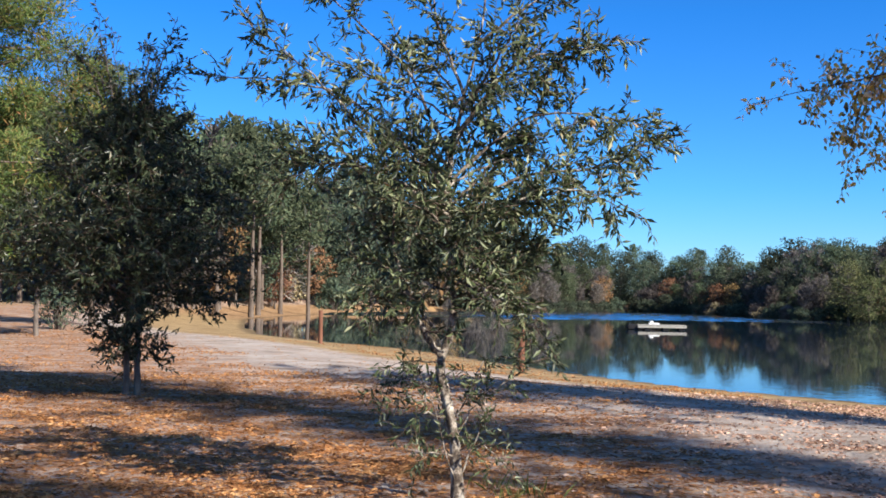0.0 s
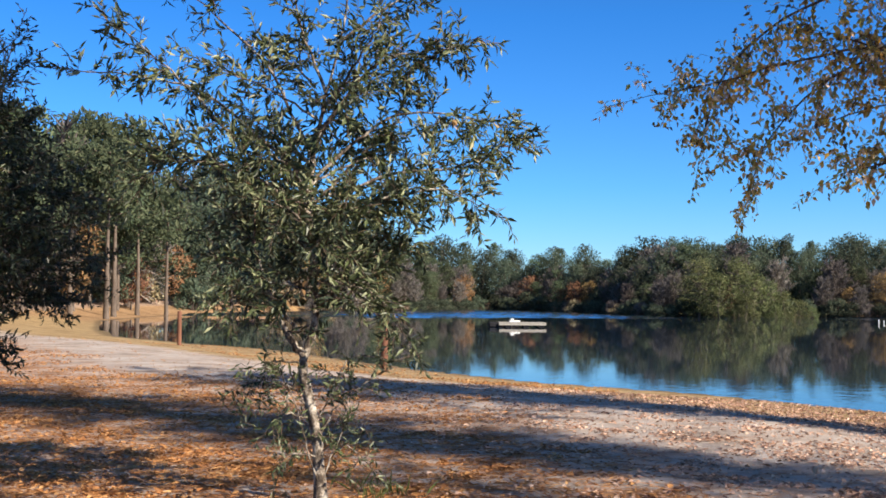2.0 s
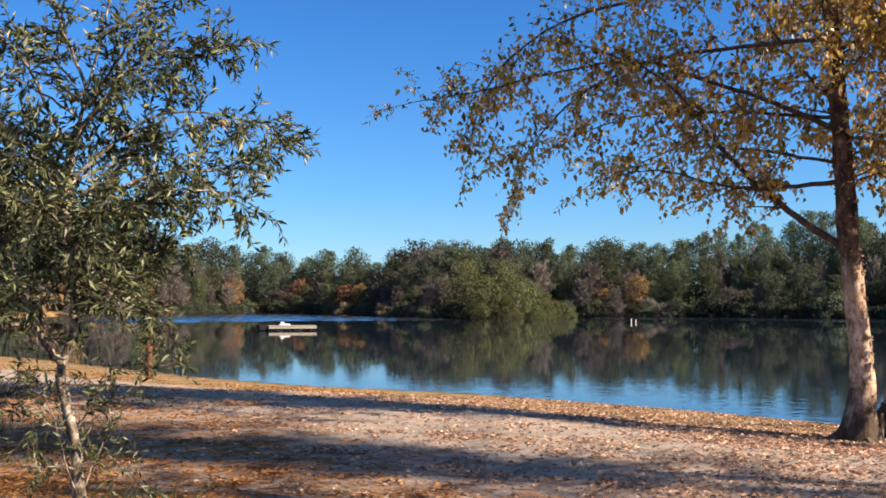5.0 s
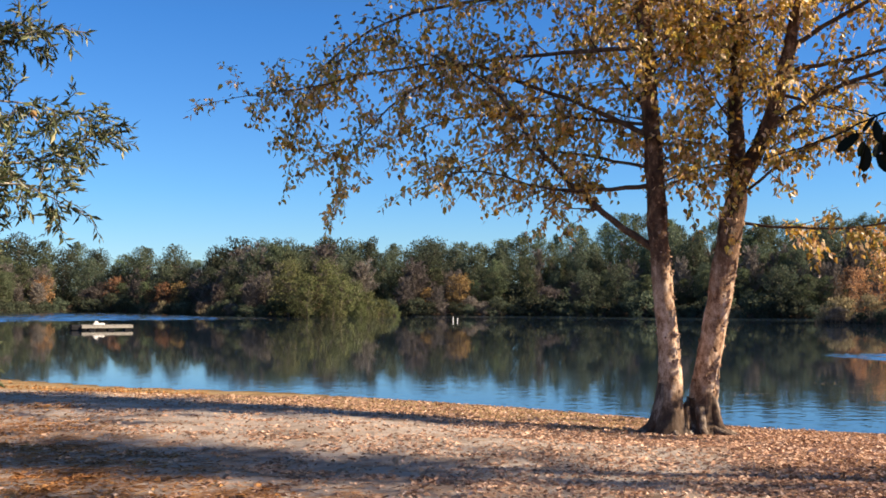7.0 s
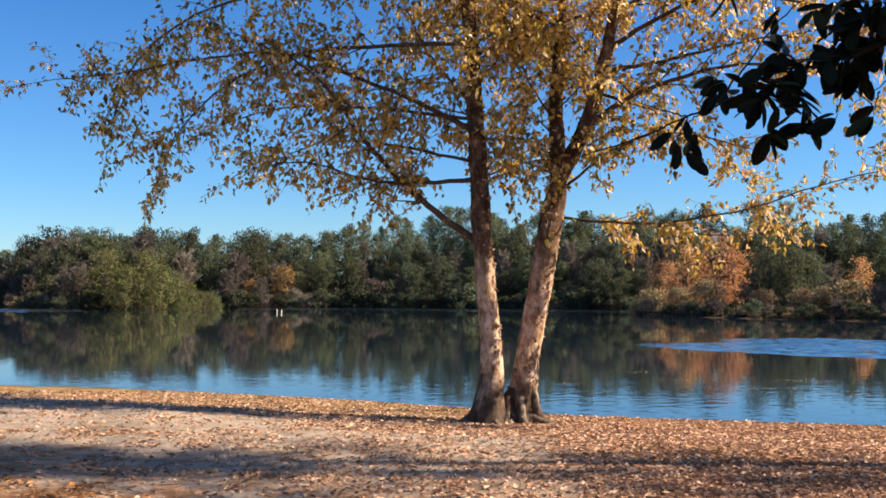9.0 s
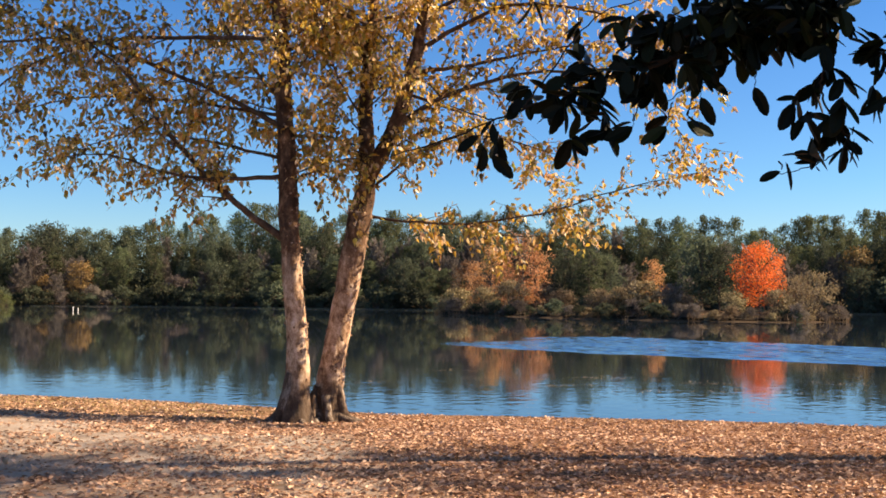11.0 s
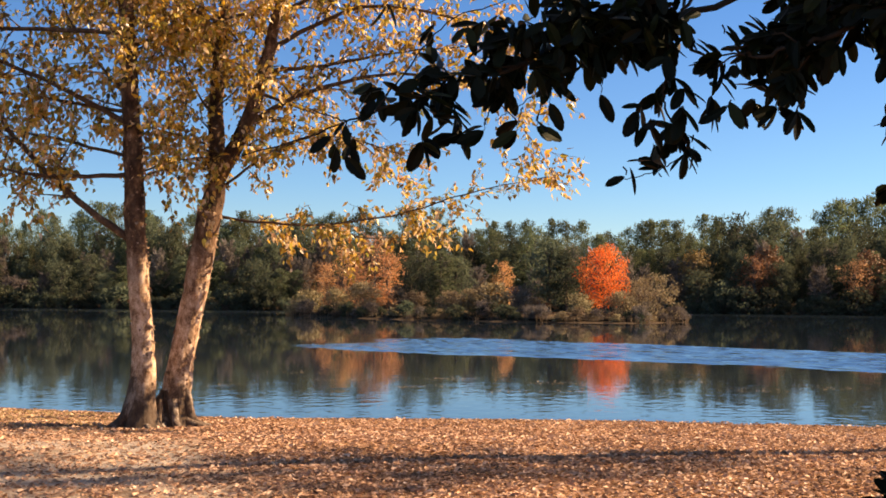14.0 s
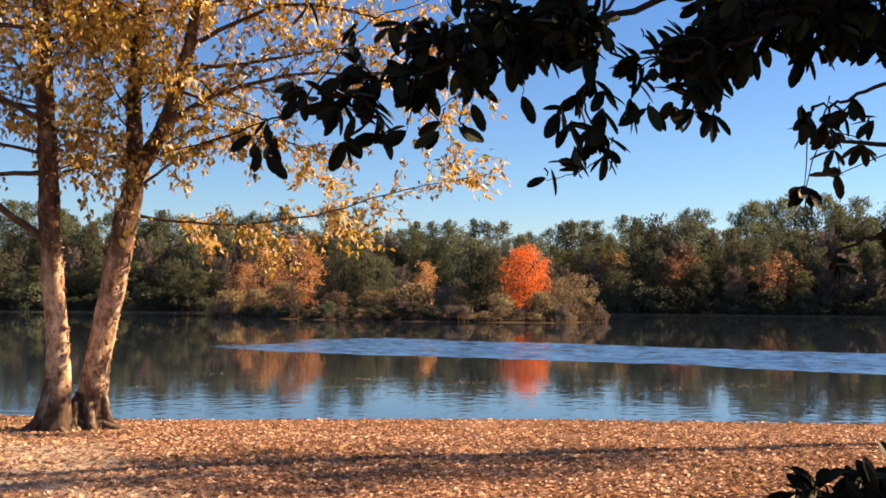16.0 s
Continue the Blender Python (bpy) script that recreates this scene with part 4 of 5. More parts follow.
def magnolia():
    r = random.Random(3)
    tree = thing("magnolia_tree", pose(7.9, -1.2, height_at(7.9, -1.2)), "large dark evergreen magnolia with thick glossy leaves overhanging the shore", "tree")
    inv = tree.matrix_world.inverted()
    W, L = Wood(), Leaves("oval")
    T = Wood()
    T.tube(smooth_path([(0, 0, -0.1), (0.1, 0, 2), (0, 0.1, 5), (0.1, 0, 8.6)], 24, 0.02, r), [0.2 * (1 - i / 27) + 0.01 for i in range(25)], 12, 0.1)
    root_flare(T, Vector((0, 0, 0)), 0.2, r)
    T.put("trunk", GREY_BARK, tree)

    def aim(az, el, dist):
        """Tree coordinates of a point at a bearing, a rise in degrees and a distance from the sand where the clearing begins."""
        a, e = radians(az), radians(el)
        return inv @ Vector((dist * math.sin(a), dist * math.cos(a), EYE + dist * math.tan(e)))

    def bough(pts, r0, spray, tuft=8, size=0.15, first=0.3, step=0.11, reach=0.2):
        path = smooth_path(pts, 7 * len(pts), 0.015, r)
        n = len(path) - 1
        B = Wood()
        B.tube(path, [r0 * (1 - 0.82 * i / n) + 0.003 for i in range(n + 1)], 8, 0.1)
        B.put("branch", MAGNOLIA_SHADE_BARK, tree)
        total = sum((path[i + 1] - path[i]).length for i in range(n))
        k = max(2, int(total * (1 - first) / step * spray))
        for j in range(k):
            f = first + (1 - first) * (j + r.random()) / k
            i = min(int(f * n), n - 1)
            d = (path[i + 1] - path[i]).normalized()
            sd = (d * 0.8 + rand_dir(r) + Vector((0, 0, -0.25))).normalized()
            ln = reach * r.uniform(0.35, 1.1)
            q = path[i].lerp(path[i + 1], f * n - i)
            mid = q + sd * ln * 0.5 + rand_dir(r) * 0.02
            end = q + sd * ln + Vector((0, 0, -0.04))
            W.tube([q, mid, end], [0.006, 0.005, 0.004], 5)
            whorl(L, r, end, end - mid, tuft + r.randrange(-2, 3), size)
        return path
    hub = Vector((0, 0, 3.2))
    down = Vector((0, 0.1, -1))

    def tuft(az, el, count, size=0.145, spread=0.9, dist=5.4, stalk=True):
        """A whorl of hanging leaves at the end of a short shoot."""
        q = aim(az, el, dist + r.uniform(-0.25, 0.25))
        d = down + rand_dir(r) * spread
        if stalk:
            W.tube([q + Vector((r.uniform(-0.03, 0.05), 0, 0.035)), q + Vector((0.01, 0, 0.02)), q], [0.004, 0.004, 0.003], 5)
        whorl(L, r, q, d, count, size)

    def mass(az, el, wide, tall, tufts, count=7):
        """A thicket of whorls round a point."""
        for k in range(tufts):
            t, f = k * 2.4, math.sqrt((k + 0.5) / tufts)
            tuft(az + wide * f * math.cos(t), el + tall * f * math.sin(t) + 0.4, count - 2 + r.randrange(-2, 2), 0.135, 1.3, 5.4, False)

    def shoot(points, r0, dist=5.4):
        path = smooth_path([aim(a, e, dist) for a, e in points], 6 * len(points), 0.006, r)
        n = len(path) - 1
        W.tube(path, [r0 * (1 - 0.7 * i / n) for i in range(n + 1)], 6)

    # the long bough that reaches out over the sand, with a bare end
    bough([hub, aim(84, 19, 6.2), aim(70, 15, 5.6), aim(61.3, 12.6, 5.45), aim(57.2, 11.5, 5.4), aim(54.9, 10.9, 5.4)], 0.022, 0.35, first=0.5)
    shoot([(54.9, 10.9), (52.5, 10.0), (50.3, 9.2), (47.8, 8.2), (44.1, 7.0)], 0.009)
    shoot([(49.5, 8.9), (48.3, 9.2), (46.4, 9.9)], 0.005)
    shoot([(51.0, 9.5), (51.8, 10.6), (53.3, 12.5), (54.9, 14.1), (57.2, 14.9), (62.0, 16.5)], 0.006)
    shoot([(50.3, 9.2), (49.4, 8.5), (48.9, 7.9)], 0.004)
    shoot([(62.0, 13.0), (59.4, 10.5), (57.2, 9.0)], 0.005)
    for az, el, count in ((48.5, 7.9, 3), (48.9, 7.7, 3), (49.7, 7.8, 3), (49.4, 8.6, 2), (51.5, 14.4, 2), (53.9, 13.6, 3), (55.6, 13.4, 3), (56.6, 8.8, 1), (58.2, 8.8, 2), (59.3, 9.0, 1)):
        tuft(az, el, count, 0.115 if az < 50 else 0.145, 0.7)
    mass(51.0, 9.9, 0.5, 0.4, 3, 5)
    mass(53.0, 9.6, 1.1, 0.8, 10, 6)
    mass(54.6, 9.0, 0.9, 0.7, 6, 5)
    tuft(53.4, 7.9, 5)
    tuft(55.1, 8.2, 4)
    mass(56.2, 11.2, 1.0, 0.6, 7)
    mass(57.6, 13.2, 1.4, 0.8, 10)
    mass(59.8, 11.3, 0.8, 0.8, 7)
    mass(60.6, 13.7, 1.6, 1.3, 22)
    mass(62.6, 13.2, 1.4, 1.2, 18)
    mass(64.6, 13.4, 1.6, 1.2, 22)
    mass(66.2, 13.2, 0.8, 1.0, 10)
    bough([hub, aim(86, 19, 6.0), aim(70, 17, 5.5), aim(65, 14.6, 5.4), aim(62, 13.6, 5.4), aim(59, 13.4, 5.4)], 0.02, 0.6, first=0.4)
    bough([hub, aim(88, 20, 6.2), aim(74, 18.5, 5.7), aim(68.5, 16.2, 5.4), aim(66, 13.0, 5.4)], 0.018, 0.5, first=0.85)
    # single large leaves that hang clear below it
    for az, el, lean in ((56.6, 8.5, -0.9), (58.3, 8.5, -0.7), (59.3, 8.7, 0.9), (60.0, 9.9, 0.3), (49.4, 7.1, 0.5), (62.6, 10.3, 0.3)):
        q = aim(az, el, 5.35)
        shoot([(az + 0.3, el + 1.2), (az + 0.1, el + 0.5), (az, el)], 0.004, 5.35)
        for k in range(2):
            L.add(q, Vector((lean + 0.3 * k, -lean, -1 + 0.5 * abs(lean) - 0.4 * k)), Vector((-0.9, -0.5, 0.4)), 0.15 - 0.04 * k, 0.06)
    # a thin spray that hangs from it
    shoot([(66.0, 13.0), (65.9, 11.2), (65.8, 9.8), (66.6, 8.2), (67.1, 7.4), (66.4, 6.9), (65.3, 6.3), (63.8, 6.0)], 0.007, 5.3)
    for az, el, count in ((65.8, 11.8, 8), (66.3, 10.9, 8), (65.4, 10.2, 8), (66.8, 10.2, 5), (64.5, 9.4, 4), (65.2, 8.6, 5), (66.8, 9.2, 7), (66.2, 8.4, 8), (67.2, 7.8, 6), (66.9, 7.2, 5), (65.6, 7.6, 4), (65.2, 6.9, 4), (65.5, 6.4, 4), (63.9, 6.2, 2)):
        tuft(az, el, count, 0.14, 0.9, 5.3)
    # the next bough, beyond a gap of sky
    bough([hub, aim(88, 17, 5.8), aim(78, 14.5, 5.4), aim(73.5, 12.6, 5.2), aim(70.6, 12.0, 5.2), aim(68.8, 12.4, 5.2)], 0.018, 0.35, first=0.5, size=0.14)
    for az, el, count in ((68.8, 13.1, 2), (68.5, 12.0, 2), (68.6, 10.9, 3), (69.4, 11.3, 3), (68.2, 9.6, 5), (69.0, 9.5, 3)):
        tuft(az, el, count, 0.145, 0.7, 5.2)
    mass(71.0, 12.2, 1.2, 0.9, 14)
    mass(72.6, 11.5, 1.0, 1.0, 14)
    mass(71.6, 10.2, 1.0, 0.6, 8)
    tuft(70.2, 9.4, 6)
    tuft(71.4, 9.2, 6)
    tuft(72.3, 9.2, 4)
    mass(72.3, 14.2, 1.1, 0.7, 12)
    mass(74.4, 13.8, 1.4, 0.9, 18)
    mass(76.8, 13.6, 1.5, 1.0, 20)
    mass(79.0, 13.2, 1.5, 1.2, 20)
    tuft(74.8, 12.5, 4)
    tuft(76.7, 11.7, 4)
    bough([hub, aim(92, 20, 5.6), aim(82, 16, 5.4), aim(76.5, 14.2, 5.3), aim(73, 14.0, 5.3)], 0.024, 0.8, first=0.4)
    bough([hub, aim(95, 18, 5.8), aim(86, 15.5, 5.5), aim(79, 13.2, 5.4)], 0.024, 1.2, first=0.3)
    bough([hub, aim(92, 16, 5.8), aim(84, 12, 5.4), aim(79.5, 9.9, 5.2), aim(77.0, 9.2, 5.2)], 0.014, 0.3, first=0.6, tuft=4, size=0.12, reach=0.08)
    for az, el, count in ((76.5, 9.1, 3), (76.9, 8.4, 3), (77.7, 8.3, 3), (77.8, 9.5, 2), (78.8, 9.2, 4), (79.6, 8.4, 4)):
        tuft(az, el, count, 0.13, 0.8, 5.2)
    bough([aim(96, 6, 5.8), aim(86, 4, 5.6), aim(80, 2.9, 5.5), aim(77.5, 2.0, 5.5)], 0.012, 0.5, tuft=4, first=0.55, reach=0.12, size=0.09)
    bough([aim(96, -6, 6.0), aim(86, -8, 5.6), aim(80, -9.5, 5.4), aim(76.6, -9.4, 5.3)], 0.02, 1.4, first=0.35)
    bough([aim(96, -9, 5.6), aim(84, -11, 5.3), aim(78, -12, 5.1), aim(74.8, -12.4, 5.0)], 0.016, 1.8, first=0.35)
    bough([aim(96, -8, 5.2), aim(84, -10, 5.2), aim(79.5, -10.6, 5.0)], 0.016, 2.2, first=0.35)
    bough([aim(96, -8, 6.0), aim(86, -10, 5.6), aim(79, -11, 5.3), aim(76.5, -11.6, 5.2)], 0.02, 1.6, first=0.35)
    for a, e in ((76.6, -9.6), (77.3, -9.9), (78.0, -9.5), (79.2, -8.6), (79.9, -9.2), (80.6, -9.5), (78.8, -10.2), (80.9, -8.3), (77.0, -9.1), (79.8, -10.2), (76.2, -10.4)):
        q = aim(a, e, 5.2 + r.uniform(-0.2, 0.2))
        W.tube([q + Vector((0.2, -0.05, -0.1)), q + Vector((0.08, 0, -0.03)), q], [0.006, 0.005, 0.004], 5)
        whorl(L, r, q, Vector((-0.5, 0.1, 0.5)) + rand_dir(r) * 0.5, 9, 0.15)
    # the rest of the crown
    for j in range(70):
        t, h = j * 2.4, 1.6 + 6.6 * j / 70
        R = 3.6 * math.sqrt(max(0.1, 1 - ((h - 3.6) / 5.6) ** 2)) * r.uniform(0.8, 1.05)
        d = Vector((math.cos(t), math.sin(t), 0))
        end = d * R + Vector((0, 0, h + 0.3))
        w = tree.matrix_world @ end
        az = math.degrees(math.atan2(w.x, w.y))
        if -20 < az < 84 and math.hypot(w.x, w.y) < 9 and h < 3.6:
            continue
        bough([Vector((0, 0, h * 0.85)), d * R * 0.55 + Vector((0, 0, h)), end], 0.04, 0.55, tuft=8, size=0.2, first=0.35, reach=0.7)
    W.put("branchwork", MAGNOLIA_SHADE_BARK, tree, kind="stuff")
    L.put("foliage", MAGNOLIA_SHADE_LEAF, tree, "thick leaves coloured near-black for the tree's own shade", 0.15, 0.12)


PEEL = bark_material("peeling_bark", [(0.38, (0.09, 0.05, 0.035)), (0.5, (0.26, 0.16, 0.11)), (0.66, (0.6, 0.46, 0.37))], 20, 1.0, 0.2)
near_oak()
crown_oak("oak_tree", facing(-15.9, 18.6), "dense dark green oak with twin stems and low shoots", 5.9, 0.058, 1.7, 4.8, 1.7, 21, DARK_OAK_LEAF, 84, 0.105, 38, taper=0.85)
crown_oak("oak_tree", facing(-20.2, 43.0), "small round oak on a bare thin trunk", 5.0, 0.1, 2.1, 5.0, 1.9, 22, DARK_OAK_LEAF, 36, 0.22, 16, stems=1, low=False, top=0.3)
birch()
magnolia()

# ---- woods round the lake ----
def clump(L, r, c, rad, count, size, wide, up=0.3):
    side = Vector((c.x, c.y, 0.3)).normalized()
    for k in range(count):
        d = rand_dir(r)
        p = c + Vector((d.x, d.y, d.z * 0.7)) * rad * r.random() ** 0.4
        L.add(p, rand_dir(r) + d * 0.7 + Vector((0, 0, up)), rand_dir(r) * 0.3 + d + side * 0.8 + Vector((0, 0, 0.4)), size * r.uniform(0.6, 1.3), size * wide * r.uniform(0.7, 1.2))


def pine(seed, needles, label, H=12.0, bare=0.3, spread=3.4, count=32, tufts=20, size=0.44, bole=0.19, wide=0.42, puff=0.85):
    r = random.Random(seed)
    tree = thing("pine_tree", pose(0, 0, 0), label, "tree")
    T = Wood()
    lean = r.uniform(-0.3, 0.3)
    path = smooth_path([(0, 0, -0.5), (lean * 0.3, 0, H * 0.4), (lean, 0.1, H * 0.96)], 16, 0.03, r)
    T.tube(path, [bole * (1 - 0.9 * i / 16) for i in range(17)], 7)
    L = Leaves("tuft")
    for j in range(count):
        f = (j + r.random()) / count
        h = H * (bare + (0.98 - bare) * f)
        R = spread * math.sqrt(max(0.08, 1 - ((f - 0.45) / 0.62) ** 2)) * r.uniform(0.45, 1.1)
        t = j * 2.4 + r.uniform(-0.5, 0.5)
        d = Vector((math.cos(t), math.sin(t), r.uniform(-0.05, 0.35)))
        base = Vector((lean * h / H, 0, h))
        T.tube([base, base + d * R * 0.5, base + d * R], [0.05, 0.035, 0.012], 4)
        for q in (0.35, 0.6, 0.8, 1.0):
            clump(L, r, base + d * R * q + rand_dir(r) * 0.2, puff * r.uniform(0.6, 1.2), tufts, size, wide)
    clump(L, r, Vector((lean, 0, H * 0.98)), 0.6, tufts * 2, size, wide)
    T.put("trunk", PINE_BARK, tree)
    L.put("crown", needles, tree)
    return tree


def broadleaf(seed, name, leaves, bark, label, H=8.0, half=2.4, z0=1.6, balls=70, each=48, size=0.3, wide=0.6, open_=0.0):
    r = random.Random(seed)
    tree = thing(name, pose(0, 0, 0), label, "tree")
    T, L = Wood(), Leaves("tuft")
    T.tube(smooth_path([(0, 0, -0.5), (r.uniform(-0.2, 0.2), 0, H * 0.4), (r.uniform(-0.4, 0.4), 0, H * 0.85)], 12, 0.04, r), [0.16 * (1 - i / 13.5) for i in range(13)], 7)
    for j in range(balls):
        f = (j + 0.5) / balls
        h = z0 + (H - z0) * f
        R = half * math.sqrt(max(0.05, 1 - (2 * f - 0.95) ** 2 * 0.8)) * r.uniform(0.25, 1.05)
        t = j * 2.4 + r.uniform(-0.4, 0.4)
        c = Vector((math.cos(t) * R, math.sin(t) * R, h + r.uniform(-0.3, 0.3)))
        if j % 2 == 0:
            T.tube([Vector((0, 0, h * 0.75)), c * 0.5 + Vector((0, 0, h * 0.42)), c], [0.05, 0.03, 0.01], 4)
        if r.random() >= open_:
            clump(L, r, c, 0.8 * r.uniform(0.7, 1.3), each, size, wide)
    T.put("trunk", bark, tree)
    L.put("crown", leaves, tree)
    return tree


def bare_tree(seed, label, H=8.0, half=2.0):
    r = random.Random(seed)
    tree = thing("bare_tree", pose(0, 0, 0), label, "tree")
    T, L = Wood(), Leaves("narrow")
    T.tube(smooth_path([(0, 0, -0.5), (0.1, 0, H * 0.4), (0, 0.1, H * 0.95)], 12, 0.05, r), [0.14 * (1 - i / 13.0) for i in range(13)], 6)
    for j in range(34):
        f = (j + 0.5) / 34
        h = H * (0.22 + 0.72 * f)
        R = half * (1 - 0.7 * f) * r.uniform(0.6, 1.2) + 0.3
        t = j * 2.4
        base, end = Vector((0, 0, h * 0.85)), Vector((math.cos(t) * R, math.sin(t) * R, h + R * 0.6))
        T.tube([base, base.lerp(end, 0.5), end], [0.045, 0.03, 0.012], 4)
        for k in range(46):
            q = base.lerp(end, r.uniform(0.25, 1.0))
            L.add(q, rand_dir(r) + Vector((0, 0, 0.7)) + (end - base).normalized() * 0.5, rand_dir(r), r.uniform(0.4, 0.9), 0.13)
    T.put("trunk", GREY_BARK, tree)
    L.put("crown", GREY_TWIG, tree, "bare grey twigs")
    return tree


def shrub(seed, leaves, label, H=2.6, half=1.8, balls=32, each=32, size=0.34, wide=0.55):
    r = random.Random(seed)
    bush = thing("shrub", pose(0, 0, 0), label, "shrub")
    T, L = Wood(), Leaves("tuft")
    for j in range(balls):
        t, f = j * 2.4, r.random()
        R = half * math.sqrt(1 - (f * 0.9) ** 2) * r.uniform(0.3, 1.0)
        c = Vector((math.cos(t) * R, math.sin(t) * R, 0.25 + (H - 0.4) * f))
        T.tube([Vector((c.x * 0.15, c.y * 0.15, -0.3)), c * 0.55, c], [0.03, 0.02, 0.008], 4)
        clump(L, r, c, 0.5 * r.uniform(0.7, 1.3), each, size, wide, 0.6)
    T.put("branchwork", GREY_BARK, bush, kind="stuff")
    L.put("foliage", leaves, bush)
    return bush


KINDS = {
    "pine": [pine(31, PINE_LEAF, "tall green pine on the far shore", 12.0, 0.22, 3.4, 34), pine(32, PINE_LEAF, "tall green pine on the far shore", 12.0, 0.33, 3.0, 28), pine(33, PINE_LEAF, "tall green pine on the far shore", 12.0, 0.2, 3.6, 36)],
    "green": [broadleaf(41, "hardwood_tree", GREEN_LEAF, GREY_BARK, "rounded green tree in the lakeside wood"), broadleaf(42, "hardwood_tree", GREEN_LEAF, GREY_BARK, "rounded green tree in the lakeside wood", 8.0, 2.8, 1.0)],
    "olive": [broadleaf(43, "willow_tree", OLIVE_LEAF, GREY_BARK, "bushy olive-green tree on the wooded point", 8.0, 2.9, 0.6, 80, 46, 0.28, 0.5)],
    "bare": [bare_tree(51, "leafless grey tree in the lakeside wood"), bare_tree(52, "leafless grey tree in the lakeside wood", 8.0, 2.6)],
    "russet": [broadleaf(61, "oak_tree", RUSSET_LEAF, GREY_BARK, "oak with russet autumn leaves", 8.0, 2.4, 1.5, 56, 30, 0.38, 0.55, 0.12)],
    "coral": [broadleaf(62, "maple_tree", CORAL_LEAF, GREY_BARK, "small maple with coral and tan autumn leaves", 8.0, 2.2, 1.2, 50, 34, 0.3, 0.55, 0.2)],
    "tan": [shrub(74, TAN_LEAF, "dry tan brush on the island", 2.6, 1.7, 36, 40, 0.26, 0.4)],
    "shrub": [shrub(71, TAN_LEAF, "dry tan shrub at the water's edge"), shrub(72, GREEN_LEAF, "dark green shrub at the water's edge"), shrub(73, GREY_TWIG, "bare grey brush at the water's edge", 3.0, 1.9, 32, 36, 0.5, 0.2)],
}
KINDS["brush"] = KINDS["shrub"][1:2]
SIZE = {"olive": 8.0, "brush": 2.6, "pine": 12.0, "green": 8.0, "bare": 8.0, "russet": 8.0, "coral": 8.0, "shrub": 2.6, "tan": 2.6}
SKYLINE = [(-30, 10.0), (-13, 8.8), (-8, 8.6), (-4, 6.5), (2, 4.2), (7, 3.2), (10, 2.8), (16, 2.75), (19, 3.4), (26, 3.2), (31, 3.6), (33, 3.4), (37, 4.2), (45, 4.45), (51, 4.3), (56, 4.1), (62, 3.9), (66, 3.55), (69, 4.5), (73, 4.3), (77, 5.0), (90, 5.2)]
used = set()


def plant(kind, x, y, h, r, slim=1.0):
    """Sets a tree of a kind at its height; the first of each kind is the one that was built."""
    proto = r.choice(KINDS[kind])
    s = h / SIZE[kind]
    m = pose(x, y, height_at(x, y) - 0.1, 0, 0, r.uniform(0, 360)) @ Matrix.Diagonal((s * slim * r.uniform(0.9, 1.2), s * slim * r.uniform(0.9, 1.2), s, 1))
    if proto.name not in used:
        used.add(proto.name)
        proto.matrix_world = m
        return proto
    return copy_thing(proto, m @ Matrix.Diagonal([1 / k for k in proto.scale] + [1]))


